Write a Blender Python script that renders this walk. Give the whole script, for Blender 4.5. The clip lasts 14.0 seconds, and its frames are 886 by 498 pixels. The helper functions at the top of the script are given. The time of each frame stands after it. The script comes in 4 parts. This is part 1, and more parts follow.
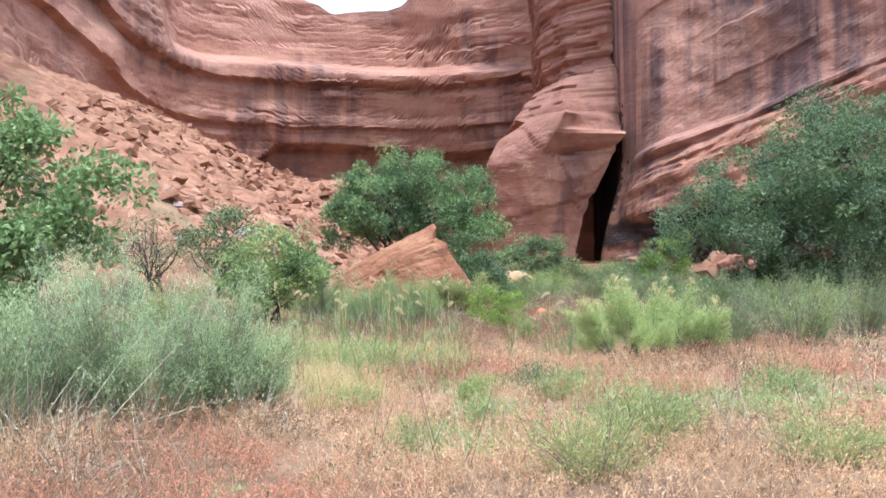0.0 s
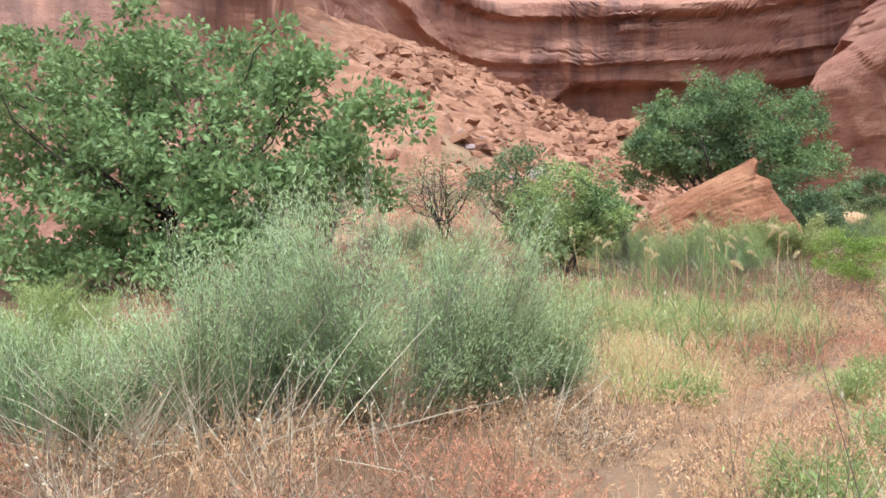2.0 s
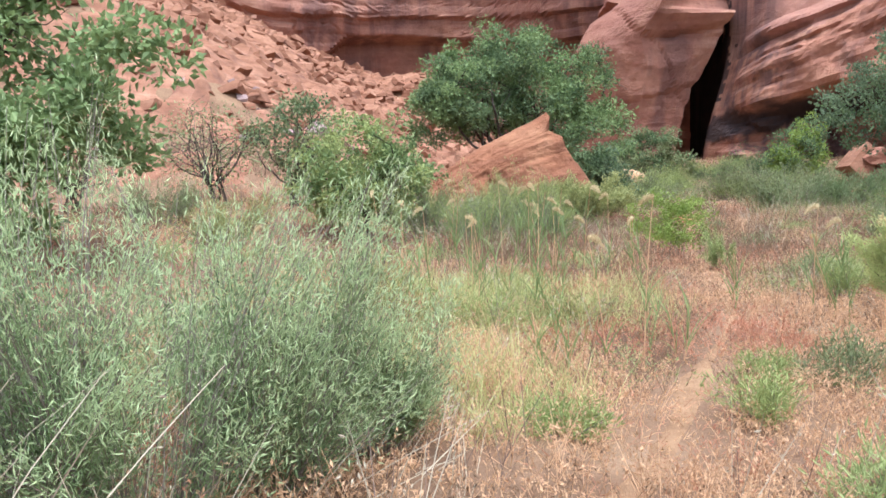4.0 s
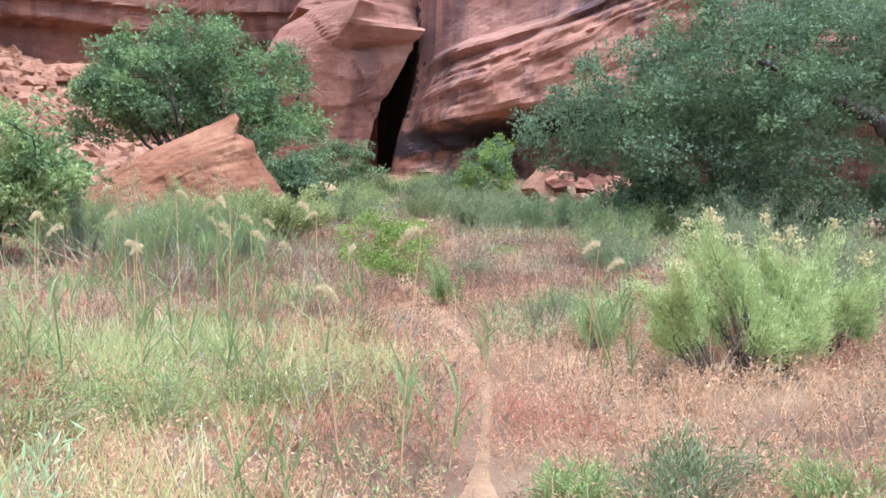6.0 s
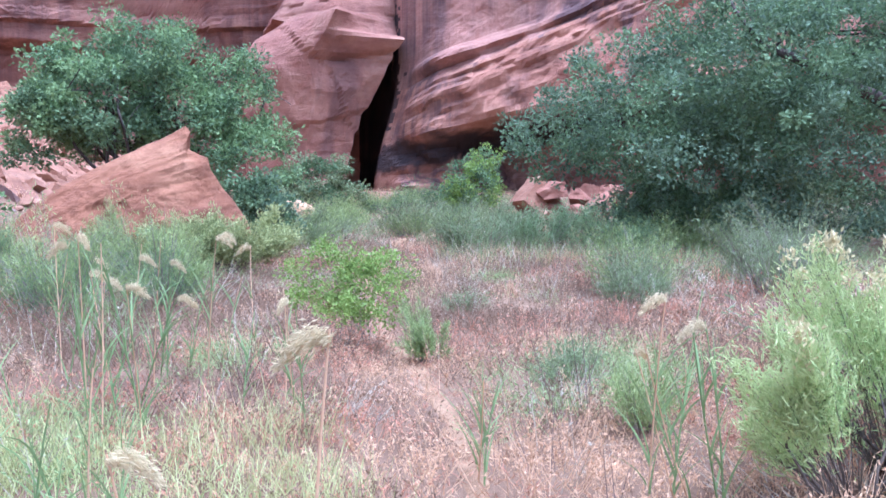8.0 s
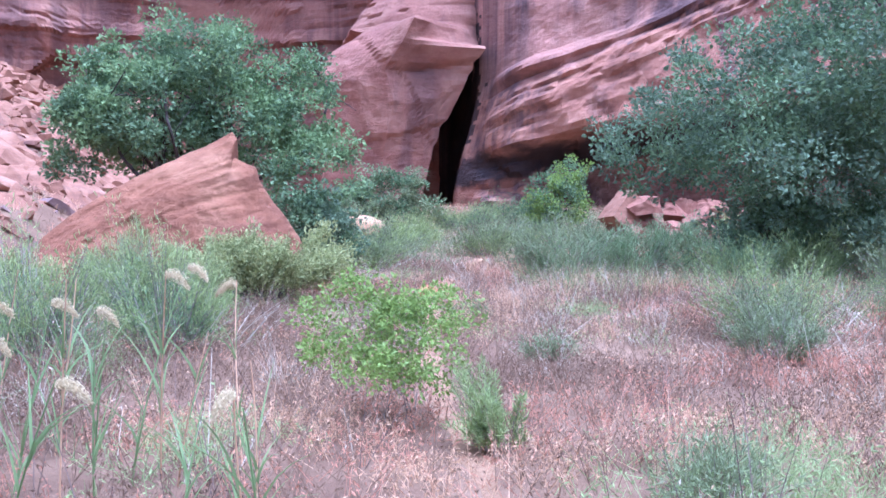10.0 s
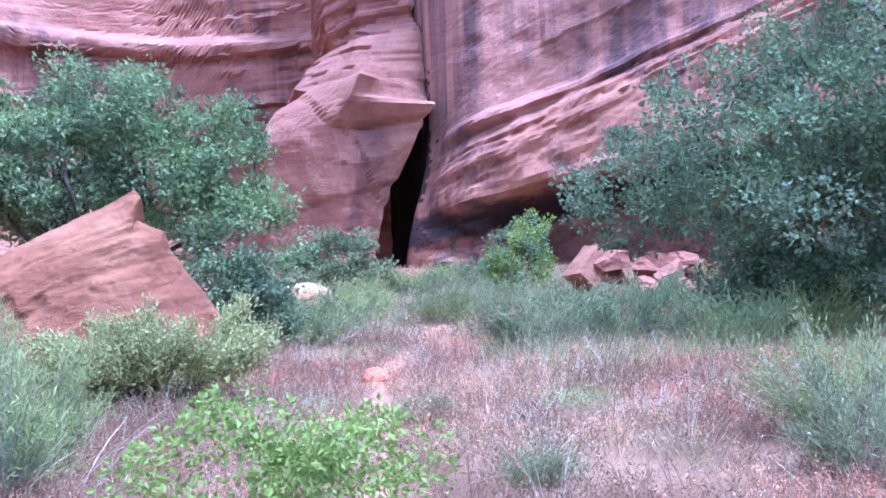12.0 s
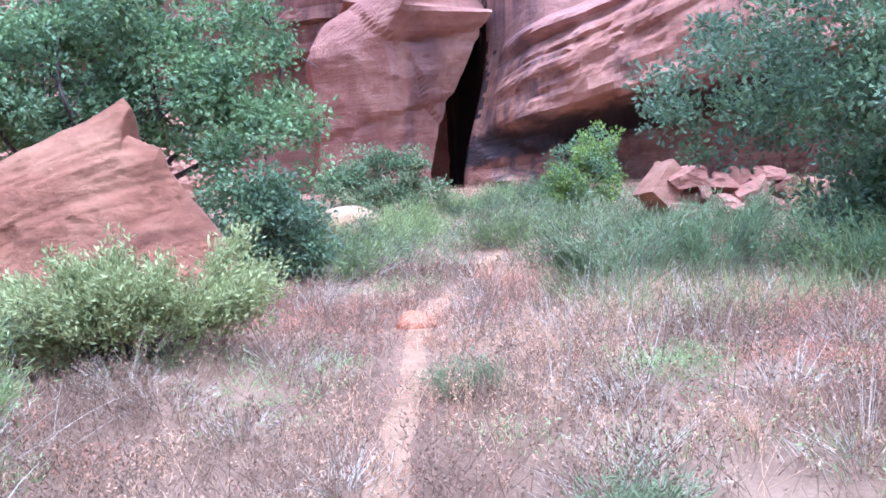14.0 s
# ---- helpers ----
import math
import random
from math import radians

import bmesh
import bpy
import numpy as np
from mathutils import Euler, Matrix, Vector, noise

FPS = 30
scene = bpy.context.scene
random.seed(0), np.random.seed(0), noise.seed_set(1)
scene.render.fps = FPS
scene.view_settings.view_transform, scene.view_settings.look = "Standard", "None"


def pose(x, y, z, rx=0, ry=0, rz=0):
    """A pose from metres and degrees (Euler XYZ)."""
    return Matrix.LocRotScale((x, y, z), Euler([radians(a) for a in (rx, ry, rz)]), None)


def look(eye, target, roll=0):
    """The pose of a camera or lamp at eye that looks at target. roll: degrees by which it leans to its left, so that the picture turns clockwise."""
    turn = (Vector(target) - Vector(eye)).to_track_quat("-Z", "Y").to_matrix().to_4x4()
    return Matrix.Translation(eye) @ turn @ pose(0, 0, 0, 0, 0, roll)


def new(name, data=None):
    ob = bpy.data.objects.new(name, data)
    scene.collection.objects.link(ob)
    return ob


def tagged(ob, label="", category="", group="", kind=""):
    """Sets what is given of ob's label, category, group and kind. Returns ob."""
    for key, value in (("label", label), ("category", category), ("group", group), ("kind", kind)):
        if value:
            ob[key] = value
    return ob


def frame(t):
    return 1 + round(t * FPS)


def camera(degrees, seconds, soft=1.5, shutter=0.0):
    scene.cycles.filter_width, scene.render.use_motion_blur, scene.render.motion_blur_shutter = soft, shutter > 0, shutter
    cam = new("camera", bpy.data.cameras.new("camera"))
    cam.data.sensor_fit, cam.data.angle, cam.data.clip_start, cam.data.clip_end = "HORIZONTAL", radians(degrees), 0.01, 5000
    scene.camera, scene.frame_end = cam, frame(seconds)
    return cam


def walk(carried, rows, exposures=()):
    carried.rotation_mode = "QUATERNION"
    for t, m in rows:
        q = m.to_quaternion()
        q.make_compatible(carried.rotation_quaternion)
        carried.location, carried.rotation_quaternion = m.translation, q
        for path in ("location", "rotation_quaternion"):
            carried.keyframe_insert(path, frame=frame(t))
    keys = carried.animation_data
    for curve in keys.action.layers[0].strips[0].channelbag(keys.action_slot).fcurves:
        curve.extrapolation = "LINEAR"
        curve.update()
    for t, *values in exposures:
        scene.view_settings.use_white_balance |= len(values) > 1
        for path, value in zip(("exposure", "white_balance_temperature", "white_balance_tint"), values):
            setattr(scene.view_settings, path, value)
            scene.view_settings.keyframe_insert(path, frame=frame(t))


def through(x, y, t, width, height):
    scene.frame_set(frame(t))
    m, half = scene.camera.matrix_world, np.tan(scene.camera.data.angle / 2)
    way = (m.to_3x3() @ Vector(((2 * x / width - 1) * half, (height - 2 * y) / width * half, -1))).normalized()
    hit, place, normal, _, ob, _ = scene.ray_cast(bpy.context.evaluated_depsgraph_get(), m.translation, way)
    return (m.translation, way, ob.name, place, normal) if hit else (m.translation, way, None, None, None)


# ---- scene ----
cam = camera(52.0, 14.0, soft=1.6)
EXPOSURES = [
    (0.0, 1.5, 4900, 1), (1.0, 1.32, 5000, 1), (2.0, 1.32, 5250, 1), (5.0, 1.5, 5000, 9), (6.0, 1.58, 4750, 6), (6.5, 1.45, 4750, 7), (7.5, 1.72, 4300, 12), (9.0, 1.73, 4150, 19), (11.5, 1.82, 4050, 24), (12.0, 1.9, 4050, 27), (12.5, 1.52, 4150, 34), (13.0, 1.9, 4200, 31), (14.0, 1.92, 4150, 18)]
PATH = [
    (0, (-0.107, 0.247, 1.481), (-0.096, 2.247, 1.516), -0.7),
    (0.5, (-0.181, 0.836, 1.497), (-0.386, 2.825, 1.493), -1.7),
    (1, (-0.218, 1.471, 1.477), (-0.571, 3.439, 1.425), -1.5),
    (1.5, (-0.386, 2.173, 1.472), (-0.929, 4.096, 1.389), -1.7),
    (2, (-0.558, 2.826, 1.451), (-1.184, 4.724, 1.375), -1.4),
    (2.2, (-0.627, 3.083, 1.475), (-1.257, 4.98, 1.426), -1.7),
    (4.3, (-1.344, 5.133, 1.521), (-1.396, 7.123, 1.323), -1.5),
    (4.5, (-1.378, 5.349, 1.549), (-1.371, 7.339, 1.348), -1.7),
    (5, (-1.426, 5.913, 1.539), (-1.172, 7.888, 1.356), -1.7),
    (5.5, (-1.385, 6.572, 1.549), (-1.006, 8.532, 1.425), -0.1),
    (6, (-1.282, 7.32, 1.508), (-0.737, 9.238, 1.346), 1.5),
    (6.5, (-1.085, 7.992, 1.49), (-0.469, 9.883, 1.282), 0.5),
    (7, (-0.917, 8.566, 1.538), (-0.201, 10.424, 1.35), -1.4),
    (7.5, (-0.719, 9.094, 1.528), (-0.054, 10.974, 1.375), -1.2),
    (8, (-0.519, 9.657, 1.527), (0.05, 11.57, 1.395), -0.2),
    (8.5, (-0.306, 10.168, 1.497), (0.235, 12.089, 1.365), 0.6),
    (9, (-0.111, 10.746, 1.516), (0.394, 12.678, 1.399), 0.1),
    (9.2, (-0.042, 10.986, 1.519), (0.442, 12.924, 1.438), 0.1),
    (11.3, (0.598, 13.601, 1.462), (0.904, 15.573, 1.33), -1.4),
    (11.5, (0.653, 13.848, 1.468), (1.032, 15.81, 1.379), -1.4),
    (12, (0.814, 14.464, 1.514), (1.306, 16.403, 1.55), -2.2),
    (12.5, (1.044, 15.085, 1.505), (1.709, 16.971, 1.498), -2.1),
    (13, (1.227, 15.613, 1.502), (1.765, 17.538, 1.419), -1.4),
    (13.5, (1.33, 16.144, 1.483), (1.754, 18.091, 1.319), -1.0),
    (14, (1.479, 16.714, 1.507), (1.832, 18.678, 1.373), -2.9),
]
walk(cam, [(t, look(eye, target, roll)) for t, eye, target, roll in PATH], EXPOSURES)

# ---- world and sun ----
world = bpy.data.worlds.new("world")
scene.world = world
world.use_nodes = True
wn = world.node_tree.nodes
sky = wn.new("ShaderNodeTexSky")
sky.sky_type = "NISHITA"
sky.sun_disc = False
SUN_FROM = Vector((0.20, -0.28, 0.93)).normalized()
sky.sun_elevation = math.asin(SUN_FROM.z)
sky.sun_rotation = math.atan2(SUN_FROM.x, SUN_FROM.y)
sky.dust_density = 7.0
haze = wn.new("ShaderNodeMix")
haze.data_type = "RGBA"
haze.inputs[0].default_value = 0.55
haze.inputs[7].default_value = (6.0, 5.9, 5.7, 1)
world.node_tree.links.new(sky.outputs[0], haze.inputs[6])
world.node_tree.links.new(haze.outputs[2], wn["Background"].inputs[0])
wn["Background"].inputs[1].default_value = 0.15
sun = new("sun", bpy.data.lights.new("sun", "SUN"))
sun.data.energy = 1.8
sun.data.angle = radians(12)
sun.data.color = (1.0, 0.93, 0.84)
sun.matrix_world = look(SUN_FROM * 200, (0, 0, 0))

# ---- materials ----


def material(name, rough=0.9):
    m = bpy.data.materials.new(name)
    m.use_nodes = True
    nt = m.node_tree
    b = nt.nodes["Principled BSDF"]
    b.inputs["Roughness"].default_value = rough
    b.inputs["Specular IOR Level"].default_value = 0.25
    return m, nt, b


def node(nt, kind, **values):
    n = nt.nodes.new(kind)
    for key, value in values.items():
        n.inputs[key].default_value = value
    return n


def ramp(nt, source, stops):
    r = nt.nodes.new("ShaderNodeValToRGB")
    e = r.color_ramp.elements
    while len(e) < len(stops):
        e.new(0.5)
    for k, (at, c) in enumerate(stops):
        e[k].position = at
        e[k].color = (*c, 1) if len(c) == 3 else c
    nt.links.new(source, r.inputs[0])
    return r


def mixed(nt, fac, a, b, blend="MIX"):
    m = nt.nodes.new("ShaderNodeMix")
    m.data_type, m.blend_type = "RGBA", blend
    for sock, v in ((m.inputs[0], fac), (m.inputs[6], a), (m.inputs[7], b)):
        if isinstance(v, bpy.types.NodeSocket):
            nt.links.new(v, sock)
        else:
            sock.default_value = v if isinstance(v, float) else (*v, 1)
    return m.outputs[2]


def stretched(nt, sx, sy, sz, turn=(0, 0, 0)):
    g = nt.nodes.new("ShaderNodeNewGeometry")
    mp = nt.nodes.new("ShaderNodeMapping")
    mp.inputs["Scale"].default_value = (sx, sy, sz)
    mp.inputs["Rotation"].default_value = [radians(a) for a in turn]
    nt.links.new(g.outputs["Position"], mp.inputs[0])
    return mp.outputs[0]


def noise_tex(nt, vec, scale, detail=6.0, rough=0.6):
    n = node(nt, "ShaderNodeTexNoise", Scale=scale, Detail=detail, Roughness=rough)
    nt.links.new(vec, n.inputs["Vector"])
    return n.outputs[0]


def bumped(nt, b, height, strength, distance):
    n = node(nt, "ShaderNodeBump", Strength=strength, Distance=distance)
    nt.links.new(height, n.inputs["Height"])
    nt.links.new(n.outputs[0], b.inputs["Normal"])


def mix_beds(nt, beds, size):
    """Bedding broken up by broad mottling."""
    n = noise_tex(nt, stretched(nt, 1, 1, 1.6), 0.30 / size, 6.0, 0.65)
    m = nt.nodes.new("ShaderNodeMix")
    m.inputs[0].default_value = 0.55
    nt.links.new(beds, m.inputs[2])
    nt.links.new(n, m.inputs[3])
    return m.outputs[0]


def sandstone(name, dark, mid, light, varnish=0.5, dip=(0, 0, 0), size=1.0, pale=(0.54, 0.31, 0.20), stain=(0.085, 0.052, 0.056), relief=0.8, lip_dark=False):
    """Bedded red sandstone with dark vertical streaks of desert varnish and pale bleached patches."""
    m, nt, b = material(name, 0.92)
    beds = noise_tex(nt, stretched(nt, 0.05 / size, 0.05 / size, 1.1 / size, dip), 1.0, 8.0, 0.65)
    base = ramp(nt, mix_beds(nt, beds, size), ((0.30, dark), (0.50, mid), (0.72, light))).outputs[0]
    blot = noise_tex(nt, stretched(nt, 1, 1, 1), 0.22 / size, 5.0)
    base = mixed(nt, ramp(nt, blot, ((0.52, (0, 0, 0)), (0.72, (0.55, 0.55, 0.55)))).outputs[0], base, pale)
    streak = noise_tex(nt, stretched(nt, 0.7 / size, 0.7 / size, 0.03 / size), 1.0, 5.0)
    zone = noise_tex(nt, stretched(nt, 1, 1, 1), 0.09 / size, 3.0)
    mul = nt.nodes.new("ShaderNodeMath")
    mul.operation = "MULTIPLY"
    s = ramp(nt, streak, ((0.40, (0, 0, 0)), (0.58, (1, 1, 1)))).outputs[0]
    z = ramp(nt, zone, ((0.60 - 0.34 * varnish, (0, 0, 0)), (0.70 - 0.28 * varnish, (min(0.92, 0.3 + varnish),) * 3))).outputs[0]
    nt.links.new(s, mul.inputs[0])
    nt.links.new(z, mul.inputs[1])
    base = mixed(nt, mul.outputs[0], base, stain)
    if lip_dark:
        # a black band along the low overhang's lip: rock stain plus painted overhang shade
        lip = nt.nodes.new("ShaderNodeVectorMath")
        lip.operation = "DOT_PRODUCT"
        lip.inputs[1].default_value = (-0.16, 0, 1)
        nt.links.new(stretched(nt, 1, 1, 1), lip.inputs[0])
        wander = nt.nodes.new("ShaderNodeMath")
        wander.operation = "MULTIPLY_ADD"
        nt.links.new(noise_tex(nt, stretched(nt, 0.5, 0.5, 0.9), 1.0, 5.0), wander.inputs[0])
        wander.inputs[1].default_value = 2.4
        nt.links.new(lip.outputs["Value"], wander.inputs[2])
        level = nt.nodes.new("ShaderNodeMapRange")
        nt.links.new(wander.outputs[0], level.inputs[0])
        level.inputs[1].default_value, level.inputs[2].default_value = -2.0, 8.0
        dark_band = ramp(nt, level.outputs[0], ((0.36, (0, 0, 0)), (0.42, (0.95, 0.95, 0.95)), (0.52, (0.9, 0.9, 0.9)), (0.59, (0, 0, 0)))).outputs[0]
        base = mixed(nt, dark_band, base, (0.045, 0.034, 0.034))
    fine = noise_tex(nt, stretched(nt, 1, 1, 1), 2.6 / size, 8.0, 0.7)
    base = mixed(nt, 0.35, base, ramp(nt, fine, ((0.3, (0.45, 0.45, 0.45)), (0.7, (1.0, 1.0, 1.0)))).outputs[0], "MULTIPLY")
    nt.links.new(base, b.inputs["Base Color"])
    thin = noise_tex(nt, stretched(nt, 0.8 / size, 0.8 / size, 3.2 / size, dip), 1.0, 8.0, 0.75)
    h = nt.nodes.new("ShaderNodeMath")
    nt.links.new(thin, h.inputs[0])
    nt.links.new(fine, h.inputs[1])
    bumped(nt, b, h.outputs[0], relief, 0.12 * size)
    return m


def plant(name, low, high, through=0.35, rough=0.6, spread=0.5):
    """Leaf or blade: its colour varies from piece to piece, and light shines through."""
    m, nt, b = material(name, rough)
    g = nt.nodes.new("ShaderNodeNewGeometry")
    patch = noise_tex(nt, stretched(nt, 1, 1, 1), 0.9, 3.0)
    add = node(nt, "ShaderNodeMath")
    add.operation = "MULTIPLY_ADD"
    nt.links.new(g.outputs["Random Per Island"], add.inputs[0])
    add.inputs[1].default_value = spread
    nt.links.new(patch, add.inputs[2])
    col = ramp(nt, add.outputs[0], ((0.30, low), (0.30 + 0.55 * (0.5 + spread), high))).outputs[0]
    nt.links.new(col, b.inputs["Base Color"])
    t = nt.nodes.new("ShaderNodeBsdfTranslucent")
    nt.links.new(col, t.inputs[0])
    mix = node(nt, "ShaderNodeMixShader", Fac=through)
    nt.links.new(b.outputs[0], mix.inputs[1])
    nt.links.new(t.outputs[0], mix.inputs[2])
    nt.links.new(mix.outputs[0], nt.nodes["Material Output"].inputs[0])
    return m


def bark(name, low, high):
    m, nt, b = material(name, 0.95)
    n = noise_tex(nt, stretched(nt, 9, 9, 2), 1.5, 6.0)
    nt.links.new(ramp(nt, n, ((0.35, low), (0.7, high))).outputs[0], b.inputs["Base Color"])
    bumped(nt, b, n, 0.6, 0.04)
    return m


ROCK_WALL = sandstone("red_sandstone", (0.23, 0.105, 0.075), (0.40, 0.20, 0.14), (0.52, 0.30, 0.22), 0.30)
ROCK_VARNISH = sandstone("varnished_sandstone", (0.27, 0.125, 0.092), (0.39, 0.195, 0.14), (0.50, 0.285, 0.205), 0.85, stain=(0.115, 0.07, 0.068))
ROCK_APRON = sandstone("ledged_sandstone", (0.15, 0.062, 0.043), (0.38, 0.175, 0.112), (0.54, 0.285, 0.185), 0.45, (0, 22, 0), 0.45, relief=1.6, lip_dark=True)
# near-black rock for the cleft: water stain with the recess's shade in its colour
CLEFT_BLACK = sandstone("stained_shaded_sandstone", (0.045, 0.03, 0.028), (0.085, 0.05, 0.044), (0.16, 0.085, 0.065), 0.6, pale=(0.2, 0.11, 0.08), stain=(0.03, 0.023, 0.024))
ROCK_BUTT = sandstone("smooth_sandstone", (0.21, 0.092, 0.065), (0.32, 0.148, 0.102), (0.44, 0.235, 0.165), 0.2, (0, 10, 0), 1.1, relief=0.9)
ROCK_BOULDER = sandstone("boulder_sandstone", (0.13, 0.05, 0.027), (0.26, 0.108, 0.055), (0.38, 0.18, 0.095), 0.12, (0, 26, 0), 0.3, pale=(0.44, 0.23, 0.125), relief=1.2)
ROCK_PALE = sandstone("pale_sandstone", (0.34, 0.18, 0.09), (0.47, 0.28, 0.145), (0.55, 0.36, 0.20), 0.05, (0, 0, 0), 0.2)
ROCK_TALUS = sandstone("talus_stone", (0.13, 0.056, 0.034), (0.30, 0.145, 0.086), (0.46, 0.26, 0.165), 0.1, (0, 0, 0), 0.3)
SLAB_GREY = sandstone("fallen_slab_stone", (0.20, 0.13, 0.12), (0.32, 0.22, 0.20), (0.42, 0.32, 0.29), 0.1, (0, 0, 0), 0.4)
ROCK_RUBBLE = sandstone("rubble_stone", (0.16, 0.065, 0.042), (0.28, 0.125, 0.08), (0.40, 0.20, 0.13), 0.1, (0, 0, 0), 0.3)
ROCK_ORANGE = sandstone("orange_stone", (0.36, 0.13, 0.06), (0.46, 0.18, 0.09), (0.54, 0.25, 0.14), 0.0, (0, 0, 0), 0.1)

SAGE = plant("sage_leaf", (0.065, 0.105, 0.04), (0.26, 0.33, 0.15), 0.35)
SAGE_TIP = plant("sage_tip", (0.27, 0.35, 0.155), (0.50, 0.58, 0.31), 0.4)
GREYGREEN = plant("grey_green_leaf", (0.09, 0.112, 0.045), (0.28, 0.315, 0.15), 0.35)
LIGHT_TIP = plant("pale_green_tip", (0.30, 0.36, 0.11), (0.56, 0.60, 0.26), 0.45)
BRIGHT = plant("rabbitbrush_leaf", (0.13, 0.175, 0.05), (0.38, 0.43, 0.16), 0.4)
YELLOWGREEN = plant("yellow_green_leaf", (0.15, 0.17, 0.055), (0.42, 0.43, 0.17), 0.35)
BROADLEAF = plant("broad_green_leaf", (0.10, 0.145, 0.03), (0.29, 0.37, 0.08), 0.4, 0.45)
OAK = plant("oak_leaf", (0.056, 0.088, 0.038), (0.19, 0.255, 0.115), 0.35, 0.6)
OAK_DARK = plant("dark_tree_leaf", (0.058, 0.084, 0.05), (0.185, 0.24, 0.13), 0.4, 0.6)
OAK_LIGHT = plant("sunny_tree_leaf", (0.08, 0.12, 0.042), (0.26, 0.34, 0.135), 0.4, 0.6)
CANE = plant("cane_leaf", (0.10, 0.16, 0.05), (0.27, 0.34, 0.13), 0.4)
PLUME = plant("cane_plume", (0.46, 0.36, 0.19), (0.70, 0.58, 0.34), 0.4)
FLOWER = plant("dry_flower_head", (0.44, 0.36, 0.16), (0.66, 0.56, 0.30), 0.4)
STRAW = plant("straw_grass", (0.32, 0.175, 0.09), (0.70, 0.46, 0.27), 0.4, 0.7)
REDGRASS = plant("red_cheatgrass", (0.22, 0.09, 0.055), (0.62, 0.31, 0.19), 0.4, 0.75)
MAUVE = plant("dead_weed", (0.08, 0.05, 0.033), (0.28, 0.18, 0.11), 0.25, 0.8)
GREENGRASS = plant("green_grass", (0.14, 0.20, 0.06), (0.40, 0.46, 0.19), 0.4)
LUSH = plant("lush_grass", (0.26, 0.27, 0.085), (0.60, 0.58, 0.26), 0.45)
TWIG = bark("grey_twig", (0.14, 0.11, 0.09), (0.36, 0.30, 0.25))
DARKSTALK = plant("dark_dead_stalk", (0.07, 0.045, 0.036), (0.20, 0.14, 0.11), 0.1, 0.85)
DRYTWIG = plant("bleached_twig", (0.30, 0.24, 0.17), (0.55, 0.47, 0.34), 0.1, 0.9)
RABBIT = plant("rabbitbrush_twig_leaf", (0.17, 0.25, 0.065), (0.52, 0.60, 0.24), 0.45)
DARKTWIG = bark("brown_twig", (0.06, 0.045, 0.036), (0.22, 0.17, 0.13))
BARK = bark("dark_bark", (0.035, 0.026, 0.021), (0.13, 0.10, 0.08))


def soil():
    m, nt, b = material("sandy_soil", 0.97)
    pos = stretched(nt, 1, 1, 1)
    a = noise_tex(nt, pos, 0.7, 8.0, 0.65)
    base = ramp(nt, a, ((0.32, (0.15, 0.085, 0.05)), (0.5, (0.24, 0.145, 0.085)), (0.68, (0.34, 0.22, 0.13)))).outputs[0]
    litter = noise_tex(nt, stretched(nt, 1, 1, 1), 24.0, 6.0, 0.75)
    base = mixed(nt, 0.5, base, ramp(nt, litter, ((0.35, (0.45, 0.42, 0.40)), (0.65, (1, 1, 1)))).outputs[0], "MULTIPLY")
    nt.links.new(base, b.inputs["Base Color"])
    bumped(nt, b, litter, 0.8, 0.03)
    return m


SOIL = soil()


def sand():
    m, nt, b = material("trodden_sand", 0.97)
    a = noise_tex(nt, stretched(nt, 1, 1, 1), 3.0, 8.0, 0.7)
    base = ramp(nt, a, ((0.3, (0.18, 0.105, 0.055)), (0.5, (0.31, 0.185, 0.10)), (0.75, (0.45, 0.285, 0.16)))).outputs[0]
    grit = noise_tex(nt, stretched(nt, 1, 1, 1), 45.0, 5.0, 0.75)
    base = mixed(nt, 0.5, base, ramp(nt, grit, ((0.35, (0.5, 0.46, 0.42)), (0.6, (1, 1, 1)))).outputs[0], "MULTIPLY")
    nt.links.new(base, b.inputs["Base Color"])
    bumped(nt, b, grit, 0.7, 0.02)
    return m


SAND = sand()

# ---- mesh helpers ----
RNG = np.random.default_rng(11)


def part(name, bm, mat, parent=None, label="", smooth=False):
    me = bpy.data.meshes.new(name)
    bm.to_mesh(me)
    bm.free()
    me.materials.append(mat)
    if smooth:
        me.shade_smooth()
    ob = new(name, me)
    ob.parent = parent
    return tagged(ob, label)


def arrays(name, verts, faces, mat, parent=None, label="", smooth=False):
    """One mesh object from an array of points and an array of quads or triangles."""
    me = bpy.data.meshes.new(name)
    verts, faces = np.asarray(verts, np.float32), np.asarray(faces, np.int32)
    n, k = faces.shape
    me.vertices.add(len(verts))
    me.vertices.foreach_set("co", verts.ravel())
    me.loops.add(n * k)
    me.loops.foreach_set("vertex_index", faces.ravel())
    me.polygons.add(n)
    me.polygons.foreach_set("loop_start", np.arange(0, n * k, k, dtype=np.int32))
    me.polygons.foreach_set("use_smooth", np.full(n, smooth))
    me.update(calc_edges=True)
    me.materials.append(mat)
    ob = new(name, me)
    ob.parent = parent
    return tagged(ob, label)


def thing(name, at, label, category, group="", kind=""):
    ob = new(name)
    ob.empty_display_size = 0.2
    ob.location = at
    return tagged(ob, label, category, group, kind)


def joined(pieces):
    verts, faces, n = [], [], 0
    for v, f in pieces:
        verts.append(v)
        faces.append(f + n)
        n += len(v)
    return np.concatenate(verts), np.concatenate(faces)


def hash3(i, j, k):
    h = (i * 374761393 + j * 668265263 + k * 2147483647 + 1274126177) & 0xFFFFFFFF
    h = ((h ^ (h >> 13)) * 1274126177) & 0xFFFFFFFF
    return ((h ^ (h >> 16)) & 0xFFFF) / 65535.0


